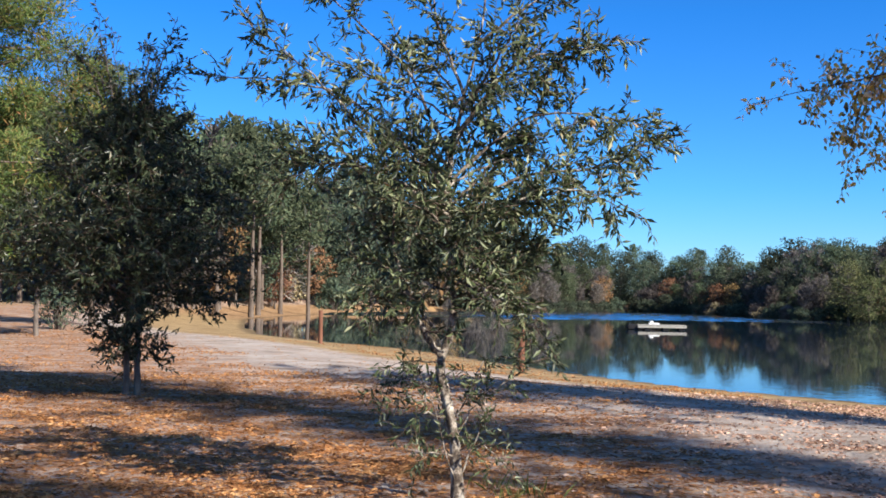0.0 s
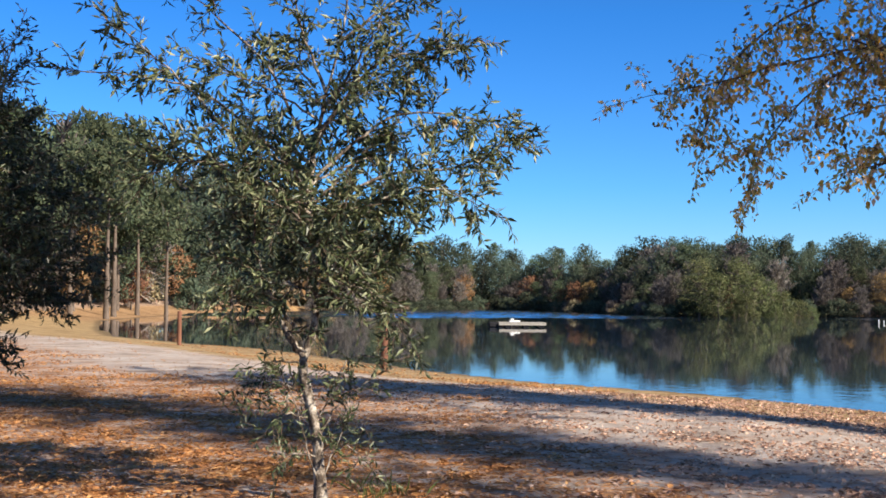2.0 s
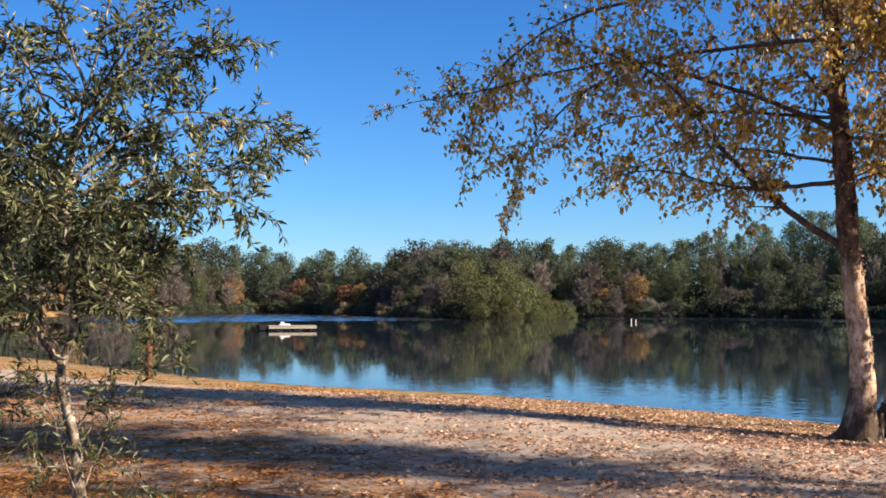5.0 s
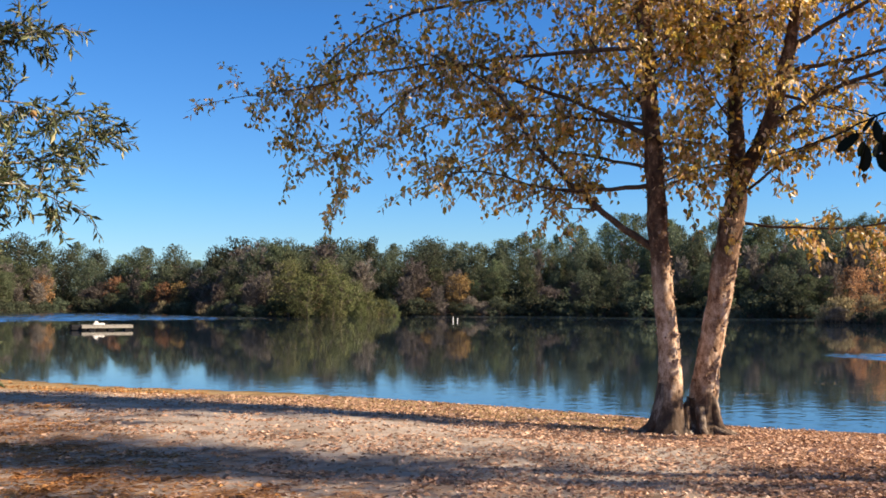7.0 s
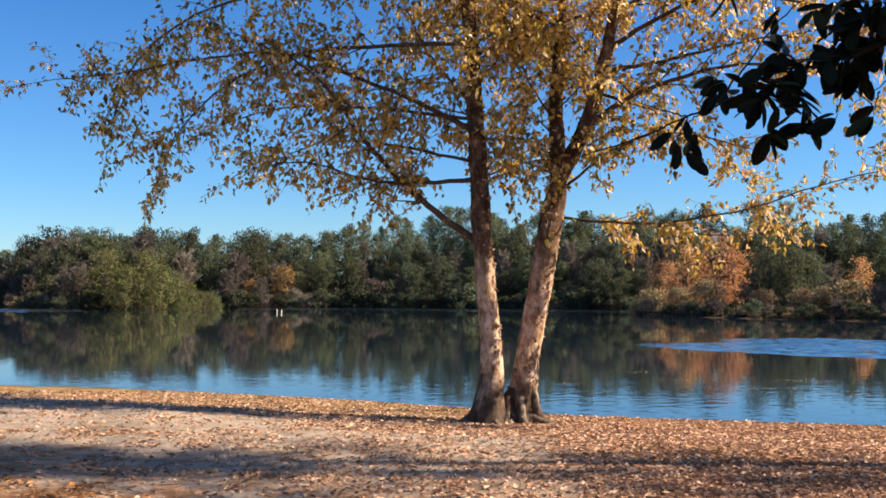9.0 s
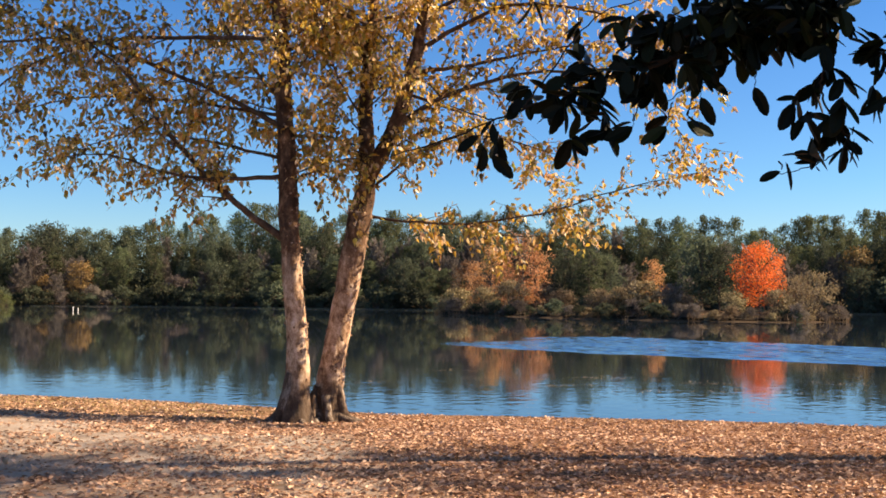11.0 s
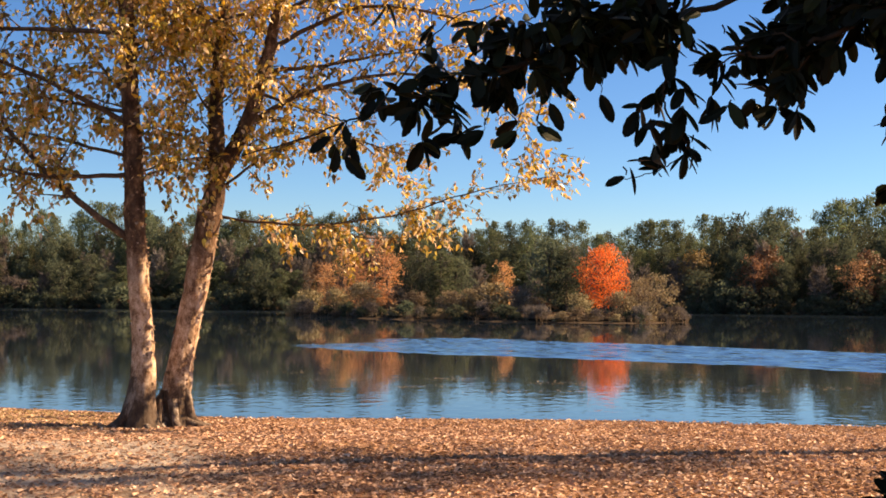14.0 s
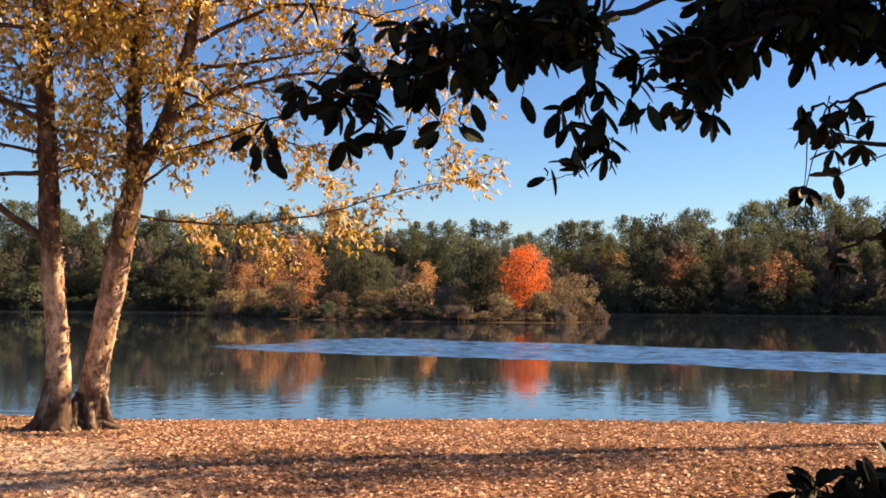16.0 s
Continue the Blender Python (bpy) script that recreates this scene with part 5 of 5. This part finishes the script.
def belt():
    r = random.Random(77)
    line = [Vector(p) for p in SHORE[13:34]]
    steps = []
    for a, b in zip(line, line[1:]):
        n = max(1, int((b - a).length / 1.0))
        d = (b - a).normalized()
        out = Vector((-d.y, d.x))
        steps += [(a.lerp(b, i / n), out) for i in range(n)]
    rows = [(0.5, 1.5, ("brush", "brush", "shrub"), 0.26), (3.0, 2.2, ("bare", "shrub", "bare", "shrub", "bare", "russet", "pine"), 0.48), (6.5, 2.6, ("pine", "bare", "bare", "pine", "bare"), 0.66),
            (9.0, 1.4, ("green", "russet", "shrub", "bare"), 0.34), (11.0, 3.4, ("pine", "green", "green", "bare"), 0.84)]
    for off, gap, kinds, share in rows:
        acc = r.random() * gap
        for p, out in steps:
            acc += 1.0
            if acc < gap:
                continue
            acc = r.uniform(-0.4, 0.4) * gap
            q = p + out * (off + r.uniform(-1.5, 2.5) * (off > 2))
            az, dist = math.degrees(math.atan2(q.x, q.y)), q.length
            if lake_distance(np.array([[q.x, q.y]]))[0] < 0.1 or az > 92 or (az < 0 and (dist < 100 or off < 8)):
                continue
            kind = r.choice(kinds)
            if (30 < az < 54 or az > 67) and r.random() < 0.68:      # darker evergreen kinds stand in for the wood's shaded side
                kind = {"bare": "green", "russet": "pine", "shrub": "brush"}.get(kind, kind)
            if az > 66 and kind == "shrub":
                kind = "brush"
            top = float(np.interp(az, *zip(*SKYLINE)))
            full = EYE + dist * math.tan(radians(top)) - height_at(q.x, q.y)
            h = full * share * r.uniform(0.62, 1.08)
            h = min(h, 4.2) * r.uniform(0.35, 1.0) if kind in ("shrub", "brush") else h
            plant(kind, q.x, q.y, max(h, 1.6), r, 1.0 if off < 6 or az < 32 else 0.7)
    # the skyline: taller pines further back
    for row, share in ((13, 0.8), (20, 0.95), (32, 1.0)):
        az = -6.0
        while az < 91:
            az += r.uniform(0.55, 0.9) if az > 32 else r.uniform(0.9, 1.35)
            way = np.array([math.sin(radians(az)), math.cos(radians(az))])
            reach = np.arange(60, 300, 2.0)
            dry = lake_distance(reach[:, None] * way)
            dist = reach[np.nonzero(dry < 0)[0].max() + 1] + row + r.uniform(-4, 4)
            x, y = way * dist
            top = float(np.interp(az, *zip(*SKYLINE)))
            full = EYE + dist * math.tan(radians(top)) - height_at(x, y)
            if az > 32:                       # slender crowns crowd together here, rounder ones nearer the cove
                kind = "pine" if row > 25 else r.choice(("green", "green", "pine", "bare"))
                plant(kind, x, y, full * share * (r.uniform(0.76, 1.12) if kind == "pine" else r.uniform(0.6, 0.85)), r, 0.62)
            else:
                plant(r.choice(("pine", "green", "pine", "green", "green")), x, y, full * share * r.uniform(0.76, 1.02), r, 0.9)


def undergrowth():
    """Dense low growth that closes the wood between its trunks."""
    r = random.Random(83)
    L = Leaves("tuft")
    reach = np.arange(60, 300, 2.0)
    for j in range(1500):
        az = -6 + 97 * (j + r.random()) / 1500
        way = np.array([math.sin(radians(az)), math.cos(radians(az))])
        dist = reach[np.nonzero(lake_distance(reach[:, None] * way) < 0)[0].max() + 1] + r.uniform(14, 30)
        x, y = way * dist
        full = EYE + dist * math.tan(radians(float(np.interp(az, *zip(*SKYLINE))))) - height_at(x, y)
        clump(L, r, Vector((x, y, height_at(x, y) + full * r.uniform(0.02, 0.5))), 1.6, 34, 0.6, 0.6)
        clump(L, r, Vector((x * 1.04, y * 1.04, height_at(x * 1.04, y * 1.04) + 1.5 * r.random())), 1.4, 26, 0.7, 0.7)
    tagged(L.put("undergrowth", GREEN_LEAF, None, "dense dark green growth between the trunks of the wood"), category="undergrowth")


def hill():
    """Pines on the slope beyond the cove."""
    r = random.Random(78)
    for j in range(110):
        az = -24 + 21 * (j + r.random()) / 110
        dist = r.uniform(98, 135) if az > -14 else r.uniform(80, 130)
        x, y = dist * math.sin(radians(az)), dist * math.cos(radians(az))
        if lake_distance(np.array([[x, y]]))[0] < 5:
            continue
        top = float(np.interp(az, *zip(*SKYLINE)))
        full = EYE + dist * math.tan(radians(top)) - height_at(x, y)
        kind = r.choice(("pine", "pine", "pine", "russet", "pine", "bare"))
        plant(kind, x, y, full * r.uniform(0.75, 1.03) * (1 if kind == "pine" else 0.6), r)


def hill_brush():
    """Low growth under and behind the pines on the slope."""
    r = random.Random(80)
    for j in range(95):
        az = -25 + 30 * (j + r.random()) / 95
        dist = r.uniform(122, 150) + (45 if az > -3 else 0)
        x, y = dist * math.sin(radians(az)), dist * math.cos(radians(az))
        if lake_distance(np.array([[x, y]]))[0] < 3:
            continue
        kind = r.choice(("green", "russet", "bare", "russet", "shrub", "green"))
        plant(kind, x, y, r.uniform(3.5, 8.0), r)


def island():
    r = random.Random(79)

    def on(az, dist):
        return dist * math.sin(radians(az)), dist * math.cos(radians(az))
    maple = broadleaf(81, "maple_tree", ORANGE_LEAF, GREY_BARK, "round maple in bright orange autumn colour on the island", 6.2, 2.5, 0.9, 90, 46, 0.22, 0.6)
    maple.matrix_world = pose(*on(62.8, 96), height_at(*on(62.8, 96))) @ Matrix.Diagonal((0.86, 0.86, 0.88, 1))
    big = shrub(82, TAN_LEAF, "wide olive-grey shrub at the island's tip", 3.6, 2.7, 60, 40, 0.22, 0.4)
    big.matrix_world = pose(*on(65.2, 94), height_at(*on(65.2, 94)) - 0.3)
    for az, dist, kind, h in ((47.6, 114, "tan", 2.7), (48.6, 112, "coral", 4.8), (49.3, 110, "coral", 6.2), (50.0, 112, "coral", 5.4), (51.0, 108, "coral", 7.2), (51.6, 110, "coral", 6.4), (50.4, 104, "tan", 2.8), (52.4, 104, "tan", 2.6),
                              (53.4, 104, "green", 5.4), (54.4, 102, "pine", 5.5), (55.2, 104, "green", 5.0), (56.0, 100, "tan", 2.2), (57.0, 100, "shrub", 2.6), (57.6, 104, "coral", 4.8), (58.6, 98, "shrub", 2.0),
                              (60.0, 99, "green", 6.6), (60.9, 98, "green", 5.6), (61.6, 93, "tan", 1.8), (63.6, 92, "tan", 2.0), (59.4, 95, "tan", 1.5), (54.9, 98, "tan", 2.0), (49.0, 106, "tan", 2.3), (47.0, 110, "tan", 1.5), (64.6, 98, "tan", 2.8), (53.0, 100, "tan", 1.9)):
        plant(kind, *on(az, dist), h, r)
    for j in range(44):
        az = 47.0 + 19.8 * (j + r.random()) / 44
        way = np.array([math.sin(radians(az)), math.cos(radians(az))])
        reach = np.arange(80, 125, 0.5)
        dry = edge_distance(reach[:, None] * way, ISLAND)
        inside = np.nonzero(dry < -0.3)[0]
        if len(inside):
            plant("shrub", *(way * (reach[inside[0]] + r.uniform(0, 1.0))), r.uniform(0.6, 1.4), r)
    # reeds along its edge
    G = Leaves("narrow")
    poly = [Vector(p) for p in ISLAND]
    for a, b in zip(poly, poly[1:] + poly[:1]):
        for k in range(int((b - a).length * 16)):
            q = a.lerp(b, r.random()) * (1 + r.uniform(-0.002, 0.022))
            G.add(Vector((q.x, q.y, WATER_Z - 0.1)), Vector((r.gauss(0, 0.2), r.gauss(0, 0.2), 1)), rand_dir(r), r.uniform(0.4, 0.9), 0.06)
    reeds = G.put("reeds", TAN_LEAF, None, "tan reeds along the island's edge", 0.1, 0.1)
    tagged(reeds, category="reeds")


def point():
    """Olive trees and bushes that step down to the water at the end of the wooded point."""
    r = random.Random(91)
    for az, dist, h in ((20.0, 150, 7.5), (21.0, 148, 6.2), (21.9, 150, 8.0), (22.7, 149, 6.5), (23.4, 151, 5.4), (24.1, 150, 4.4), (24.8, 151, 3.4), (25.4, 152, 2.6), (22.3, 147, 3.8), (23.7, 148, 3.0)):
        plant("olive", dist * math.sin(radians(az)), dist * math.cos(radians(az)), h, r)


def autumn_trees():
    """A few trees in autumn colour between the evergreens of the far wood."""
    r = random.Random(94)
    for az, back, kind, h in ((67.4, 6, "russet", 7.5), (70.2, 3, "coral", 7.0), (70.9, 5, "russet", 8.0), (74.9, 3, "coral", 6.5), (75.6, 5, "russet", 7.5), (78.5, 4, "russet", 7.0)):
        dist = float(across([radians(az)])[0]) + back
        plant(kind, dist * math.sin(radians(az)), dist * math.cos(radians(az)), h, r)


def island_bank():
    """The earth edge of the island, its undercut's shade put into the dark colour."""
    poly = [Vector(p) for p in ISLAND]
    r = random.Random(92)
    W = []
    for a, b in zip(poly, poly[1:] + poly[:1]):
        n = max(2, int((b - a).length / 0.8))
        W += [a.lerp(b, i / n) for i in range(n)]
    mid = sum(W, Vector((0, 0))) / len(W)
    verts, faces = [], []
    for p in W:
        out = (p - mid).normalized()
        lump = r.uniform(-0.6, 0.6)
        for push, z in ((-0.9, -0.3), (-0.8, 0.02), (-0.9, 0.16), (-0.7, 0.26), (-1.6, 0.34), (-3.0, 0.3)):
            q = p + out * (push + lump)
            verts.append((q.x, q.y, WATER_Z + z * r.uniform(0.55, 1.25)))
    n = len(W)
    for i in range(n):
        for k in range(5):
            faces.append((i * 6 + k, ((i + 1) % n) * 6 + k, ((i + 1) % n) * 6 + k + 1, i * 6 + k + 1))
    tagged(mesh_object("island_bank", verts, faces, BANK_SHADE_SOIL, None, "earth bank round the island, coloured dark for its undercut's shade", False, "structure"), category="bank")


belt()
point()
autumn_trees()
undergrowth()
hill()
bare_pine = pine(38, PINE_LEAF, "tall pine with a straight bare trunk on the sandy bank", 12.0, 0.58, 2.6, 22, 20, 0.44, 0.24)
for az, dist, h in ((-13.6, 118, 15.5), (-11.6, 106, 14.5), (-9.9, 104, 16.0), (-9.55, 112, 16.5), (-8.4, 121, 15.0), (-7.0, 126, 14.0), (-14.9, 101, 15.0)):
    x, y = dist * math.sin(radians(az)), dist * math.cos(radians(az))
    m = pose(x, y, height_at(x, y) - 0.1, 0, 0, az * 70) @ Matrix.Diagonal((h / 12, h / 12, h / 12, 1))
    if az == -13.6:
        bare_pine.matrix_world = m
    else:
        copy_thing(bare_pine, m @ Matrix.Diagonal([1 / k for k in bare_pine.scale] + [1]))
hill_brush()
island()
island_bank()
# two pines close by on the near side of the cove
near_pine = pine(35, RUST_PINE_LEAF, "tall pine with green and rusty needles", 17.0, 0.15, 3.3, 60, 170, 0.3, 0.19, 0.17)
near_pine.matrix_world = facing(-22.6, 44)
second = pine(36, RUST_PINE_LEAF, "tall pine with green and rusty needles", 12.0, 0.2, 3.0, 44, 150, 0.3, 0.19, 0.17)
second.matrix_world = facing(-17.6, 52)

# tall pines that stand back from the shore and shade the sand
shade_pine = pine(37, PINE_LEAF, "tall open-crowned pine standing back from the shore", 20.0, 0.58, 3.2, 72, 9, 0.3, 0.11, 0.42, 0.32)
shade_pine.matrix_world = pose(18.8, -1.8, height_at(18.8, -1.8)) @ Matrix.Diagonal((1, 1, 1.2, 1))
for x, y, turn, wide, tall in ((13.4, -0.9, 130, 0.45, 0.6), (21.5, -4.2, 60, 0.6, 1.2), (14.9, -6.6, 230, 0.38, 1.1), (16.4, -9.0, 200, 0.7, 1.3), (18.6, -12.6, 140, 0.8, 1.3), (14.8, 0.9, 310, 0.5, 0.72), (17.9, -1.2, 20, 0.85, 1.4), (28.8, -11.2, 80, 0.6, 1.3)):
    copy_thing(shade_pine, pose(x, y, height_at(x, y), 0, 0, turn) @ Matrix.Diagonal((wide, wide, tall / 1.2, 1)))

green_bush = shrub(83, GREEN_LEAF, "round green bush beside the small oak", 1.9, 0.9, 26, 60, 0.16, 0.4)
green_bush.matrix_world = facing(-19.2, 48.0)

# ---- posts, raft, markers ----
def post(az, dist, h, w, label, mat=POST_WOOD, tilt=0.0):
    ob = thing("wooden_post", facing(az, dist, 0.15) @ pose(0, 0, 0, 0, tilt, 0), label, "post", "posts along the shore")
    T = Wood()
    rr = random.Random(int(az * 100))
    pts = smooth_path([(0, 0, 0), (0.005, 0, h * 0.5), (0, 0, h + 0.12), (0, 0, h + 0.15)], 9, 0.003, rr)
    T.tube(pts, [w * 0.52] * 8 + [w * 0.48, w * 0.36], 10, 0.08)
    T.put("shaft", mat, ob)
    return ob


post(4.0, 30.0, 1.35, 0.17, "weathered reddish-brown wooden post on the bank")
post(-6.35, 46.0, 1.35, 0.17, "weathered reddish-brown wooden post on the bank")


def raft():
    az, dist = 10.88, 85.0
    x, y = dist * math.sin(radians(az)), dist * math.cos(radians(az))
    ob = thing("swimming_raft", pose(x, y, WATER_Z, 0, 0, -az + 4) @ Matrix.Diagonal((0.9, 0.9, 0.82, 1)), "low grey wooden swimming raft floating on the lake", "raft")
    for i in range(17):
        bm = bmesh.new()
        bmesh.ops.create_cube(bm, size=1, matrix=pose(-1.55 + 0.232 * i, 0, 0.42) @ Matrix.Diagonal((0.215, 2.6, 0.05, 1)))
        part("plank", bm, DECK_WOOD, ob)
    for yy in (-1.25, 0.0, 1.25):
        bm = bmesh.new()
        bmesh.ops.create_cube(bm, size=1, matrix=pose(0.3, yy, 0.29) @ Matrix.Diagonal((3.95, 0.08, 0.2, 1)))
        part("beam", bm, DECK_WOOD, ob, "grey timber side beam")
    for xx in (-0.9, 0.6, 1.9):
        bm = bmesh.new()
        bmesh.ops.create_cone(bm, cap_ends=True, segments=14, radius1=0.24, radius2=0.24, depth=2.4, matrix=pose(xx, 0, 0.04, 90))
        part("float", bm, BLACK_PLASTIC, ob, "black barrel float")
    bm = bmesh.new()
    bmesh.ops.create_cube(bm, size=1, matrix=pose(-2.05, 0, 0.2) @ Matrix.Diagonal((1.0, 2.2, 0.5, 1)))
    bmesh.ops.bevel(bm, geom=bm.edges[:], offset=0.12, segments=3, affect="EDGES")
    part("float_block", bm, BLACK_PLASTIC, ob, "black float block at one end")
    box = thing("boat_seat", pose(x, y, WATER_Z + 0.365, 0, 0, -az + 4) @ Matrix.Diagonal((0.75, 0.75, 0.75, 1)), "small white moulded seat lying on the raft", "seat")
    bm = bmesh.new()
    bmesh.ops.create_cube(bm, size=1, matrix=pose(-0.35, 0, 0.09) @ Matrix.Diagonal((1.1, 0.8, 0.18, 1)))
    bmesh.ops.bevel(bm, geom=bm.edges[:], offset=0.05, segments=2, affect="EDGES")
    part("base", bm, WHITE_PAINT, box)
    bm = bmesh.new()
    bmesh.ops.create_cube(bm, size=1, matrix=pose(-0.6, 0, 0.27) @ Matrix.Diagonal((0.35, 0.8, 0.2, 1)))
    bmesh.ops.bevel(bm, geom=bm.edges[:], offset=0.05, segments=2, affect="EDGES")
    part("backrest", bm, WHITE_PAINT, box)


raft()
for az, h in ((28.45, 0.42), (28.68, 0.34)):
    x, y = 118 * math.sin(radians(az)), 118 * math.cos(radians(az))
    buoy = thing("marker_pole", pose(x, y, WATER_Z - 0.2), "thin white marker pole standing in the water", "marker", "white marker poles")
    T = Wood()
    T.tube([Vector((0, 0, 0)), Vector((0, 0, 0.2 + h * 0.8)), Vector((0, 0, 0.2 + h))], [0.048, 0.048, 0.025], 10)
    T.put("shaft", WHITE_PAINT, buoy)

# ---- fallen leaves and grass ----
def litter():
    r = np.random.default_rng(19)
    n = 190000
    az = np.radians(r.uniform(-26, 88, n))
    dist = 6.5 * (24.0 / 6.5) ** r.random(n) ** 0.9
    xy = np.stack([dist * np.sin(az), dist * np.cos(az)], 1)
    d = lake_distance(xy)
    drift = 0.75 * xy[:, 0] - 0.45 * xy[:, 1] + 3.0 * wave(xy[:, 0], xy[:, 1], 0.35, 4.0)
    keep = 0.12 + 0.12 * smooth_step(0.5, -3.0, xy[:, 0]) + 0.9 * smooth_step(-0.5, 3.0, drift) + 1.1 * smooth_step(5.2, 3.0, d) + 0.6 * smooth_step(0.25, 0.7, wave(xy[:, 0], xy[:, 1], 0.8, 2.0)) + 0.9 * smooth_step(0.2, 0.6, wave(xy[:, 0], xy[:, 1], 2.3, 6.0))
    bare = np.hypot(xy[:, 0] - 6.6, xy[:, 1] - 9.6) + 0.5 * wave(xy[:, 0], xy[:, 1], 1.4, 3.0)
    keep *= 0.55 + 0.45 * smooth_step(1.4, 2.3, bare)
    ok = (d > 0.15) & (r.random(n) < keep)
    xy = xy[ok]
    z = ground_height(xy)
    straw = xy[(xy[:, 0] < 3) & (d[ok] > 3)]
    S = Leaves("narrow")
    straw = straw[r.integers(0, len(straw), 30000)] + r.normal(0, 0.5, (30000, 2))
    t, m = r.uniform(0, 6.283, 30000), 30000
    S.rows = np.column_stack([straw, ground_height(straw) + 0.012, np.cos(t), np.sin(t), r.normal(0, 0.12, m), r.normal(0, 0.2, (m, 2)), np.ones(m), r.uniform(0.08, 0.2, m), np.full(m, 0.014)]).tolist()
    tagged(S.put("pine_straw", STRAW_LEAF, None, "rusty fallen pine straw strewn over the sand", 0.2, 0.1), category="pine straw")
    m = len(xy)
    t = r.uniform(0, 6.283, m)
    s = r.uniform(0.035, 0.085, m)
    tip = r.normal(0, 0.38, (m, 3))
    rows = np.column_stack([xy, z + 0.012, np.cos(t), np.sin(t), tip[:, 2] * 0.7, tip[:, 0], tip[:, 1], np.ones(m), s, s * r.uniform(0.4, 0.8, m)])
    oak_side = xy[:, 0] + 1.2 * wave(xy[:, 0], xy[:, 1], 0.9, 8.0) + r.normal(0, 0.8, m) < 2.0
    for which, mat, label in ((~oak_side, LITTER_LEAF, "fallen brown and yellow leaves strewn over the sand"), (oak_side, STRAW_LEAF, "fallen rusty brown oak leaves strewn over the sand")):
        L = Leaves("birch")
        L.rows = rows[which].tolist()
        tagged(L.put("leaf_litter", mat, None, label, 0.3, 0.25), category="leaf litter")


def far_litter():
    """Fallen leaves and needles under the trees further along the shore."""
    r = np.random.default_rng(47)
    n = 70000
    az, dist = np.radians(r.uniform(-25, 16, n)), r.uniform(18, 48, n)
    xy = np.stack([dist * np.sin(az), dist * np.cos(az)], 1)
    keep = (lake_distance(xy) > 0.3) & (r.random(n) < 0.12 + 0.9 * smooth_step(-0.2, 0.9, wave(xy[:, 0], xy[:, 1], 0.6, 1.0)))
    d = lake_distance(xy)
    keep &= (d < 4.0) | (d > 9.5 + wave(xy[:, 0], xy[:, 1], 0.4, 5.0)) | (r.random(n) < 0.12)
    xy = xy[keep]
    m = len(xy)
    t, s = r.uniform(0, 6.283, m), r.uniform(0.04, 0.085, m)
    L = Leaves("birch")
    L.rows = np.column_stack([xy, ground_height(xy) + 0.012, np.cos(t), np.sin(t), r.normal(0, 0.3, m), r.normal(0, 0.5, (m, 2)), np.ones(m), s, s * 0.6]).tolist()
    tagged(L.put("leaf_litter", STRAW_LEAF, None, "fallen leaves and needles along the sandy track", 0.3, 0.25), category="leaf litter")


def grass(name, label, spots, mat, hgt):
    r = random.Random(23)
    L = Leaves("narrow")
    for x, y, rad, count in spots:
        for k in range(count):
            q = Vector((x + r.gauss(0, rad), y + r.gauss(0, rad)))
            h = hgt * r.uniform(0.4, 1.2)
            L.add(Vector((q.x, q.y, height_at(q.x, q.y) - 0.01)), Vector((r.gauss(0, 0.45), r.gauss(0, 0.45), 1)), rand_dir(r), h, h * 0.06)
    ob = L.put(name, mat, None, label, 0.1, 0.25)
    tagged(ob, category="grass")


def floating_leaves():
    r = random.Random(29)
    L = Leaves("birch")
    for az, dist, count in ((49.5, 27.5, 50), (52.5, 25.5, 40), (55.0, 28.0, 60), (57.5, 24.5, 40), (60.5, 27.0, 60), (63.0, 25.0, 40), (47.0, 30.0, 40), (66.0, 28.0, 50), (70.0, 26.0, 50), (74.0, 27.5, 50), (43.0, 26.0, 30)):
        m = pose(dist * math.sin(radians(az)), dist * math.cos(radians(az)), WATER_Z + 0.006, 0, 0, -az)
        for k in range(count):
            p = m @ Vector((r.gauss(0, 0.5), r.gauss(0, 0.25), 0))
            t = r.uniform(0, 6.283)
            s = r.uniform(0.04, 0.08)
            L.add(p, Vector((math.cos(t), math.sin(t), 0.05)), Vector((0, 0, 1)), s, s * 0.6)
    tagged(L.put("floating_leaves", TAN_LEAF, None, "fallen leaves drifting in patches on the water", 0.1, -0.1), category="leaves")


def big_leaf(x, y):
    r = random.Random(53)
    L = Leaves("oval")
    for k in range(7):
        t = k * 0.9
        L.add(Vector((x, y, height_at(x, y) + 0.008)), Vector((math.cos(t), math.sin(t), r.uniform(0.3, 1.1))), Vector((0, 0, 1)), 0.075, 0.05)
    tagged(L.put("curled_leaf", LITTER_LEAF, None, "large curled dry tan leaf lying on the sand", 0.5, -0.5, ""), category="leaf")


litter()
big_leaf(4.90, 10.27)
far_litter()
floating_leaves()
grass("grass_tuft", "thin green and straw grass tuft at the foot of the oak", [(0.75, 9.2, 0.1, 26), (0.5, 9.1, 0.1, 12), (0.55, 9.6, 0.12, 16)], GREEN_GRASS, 0.2)
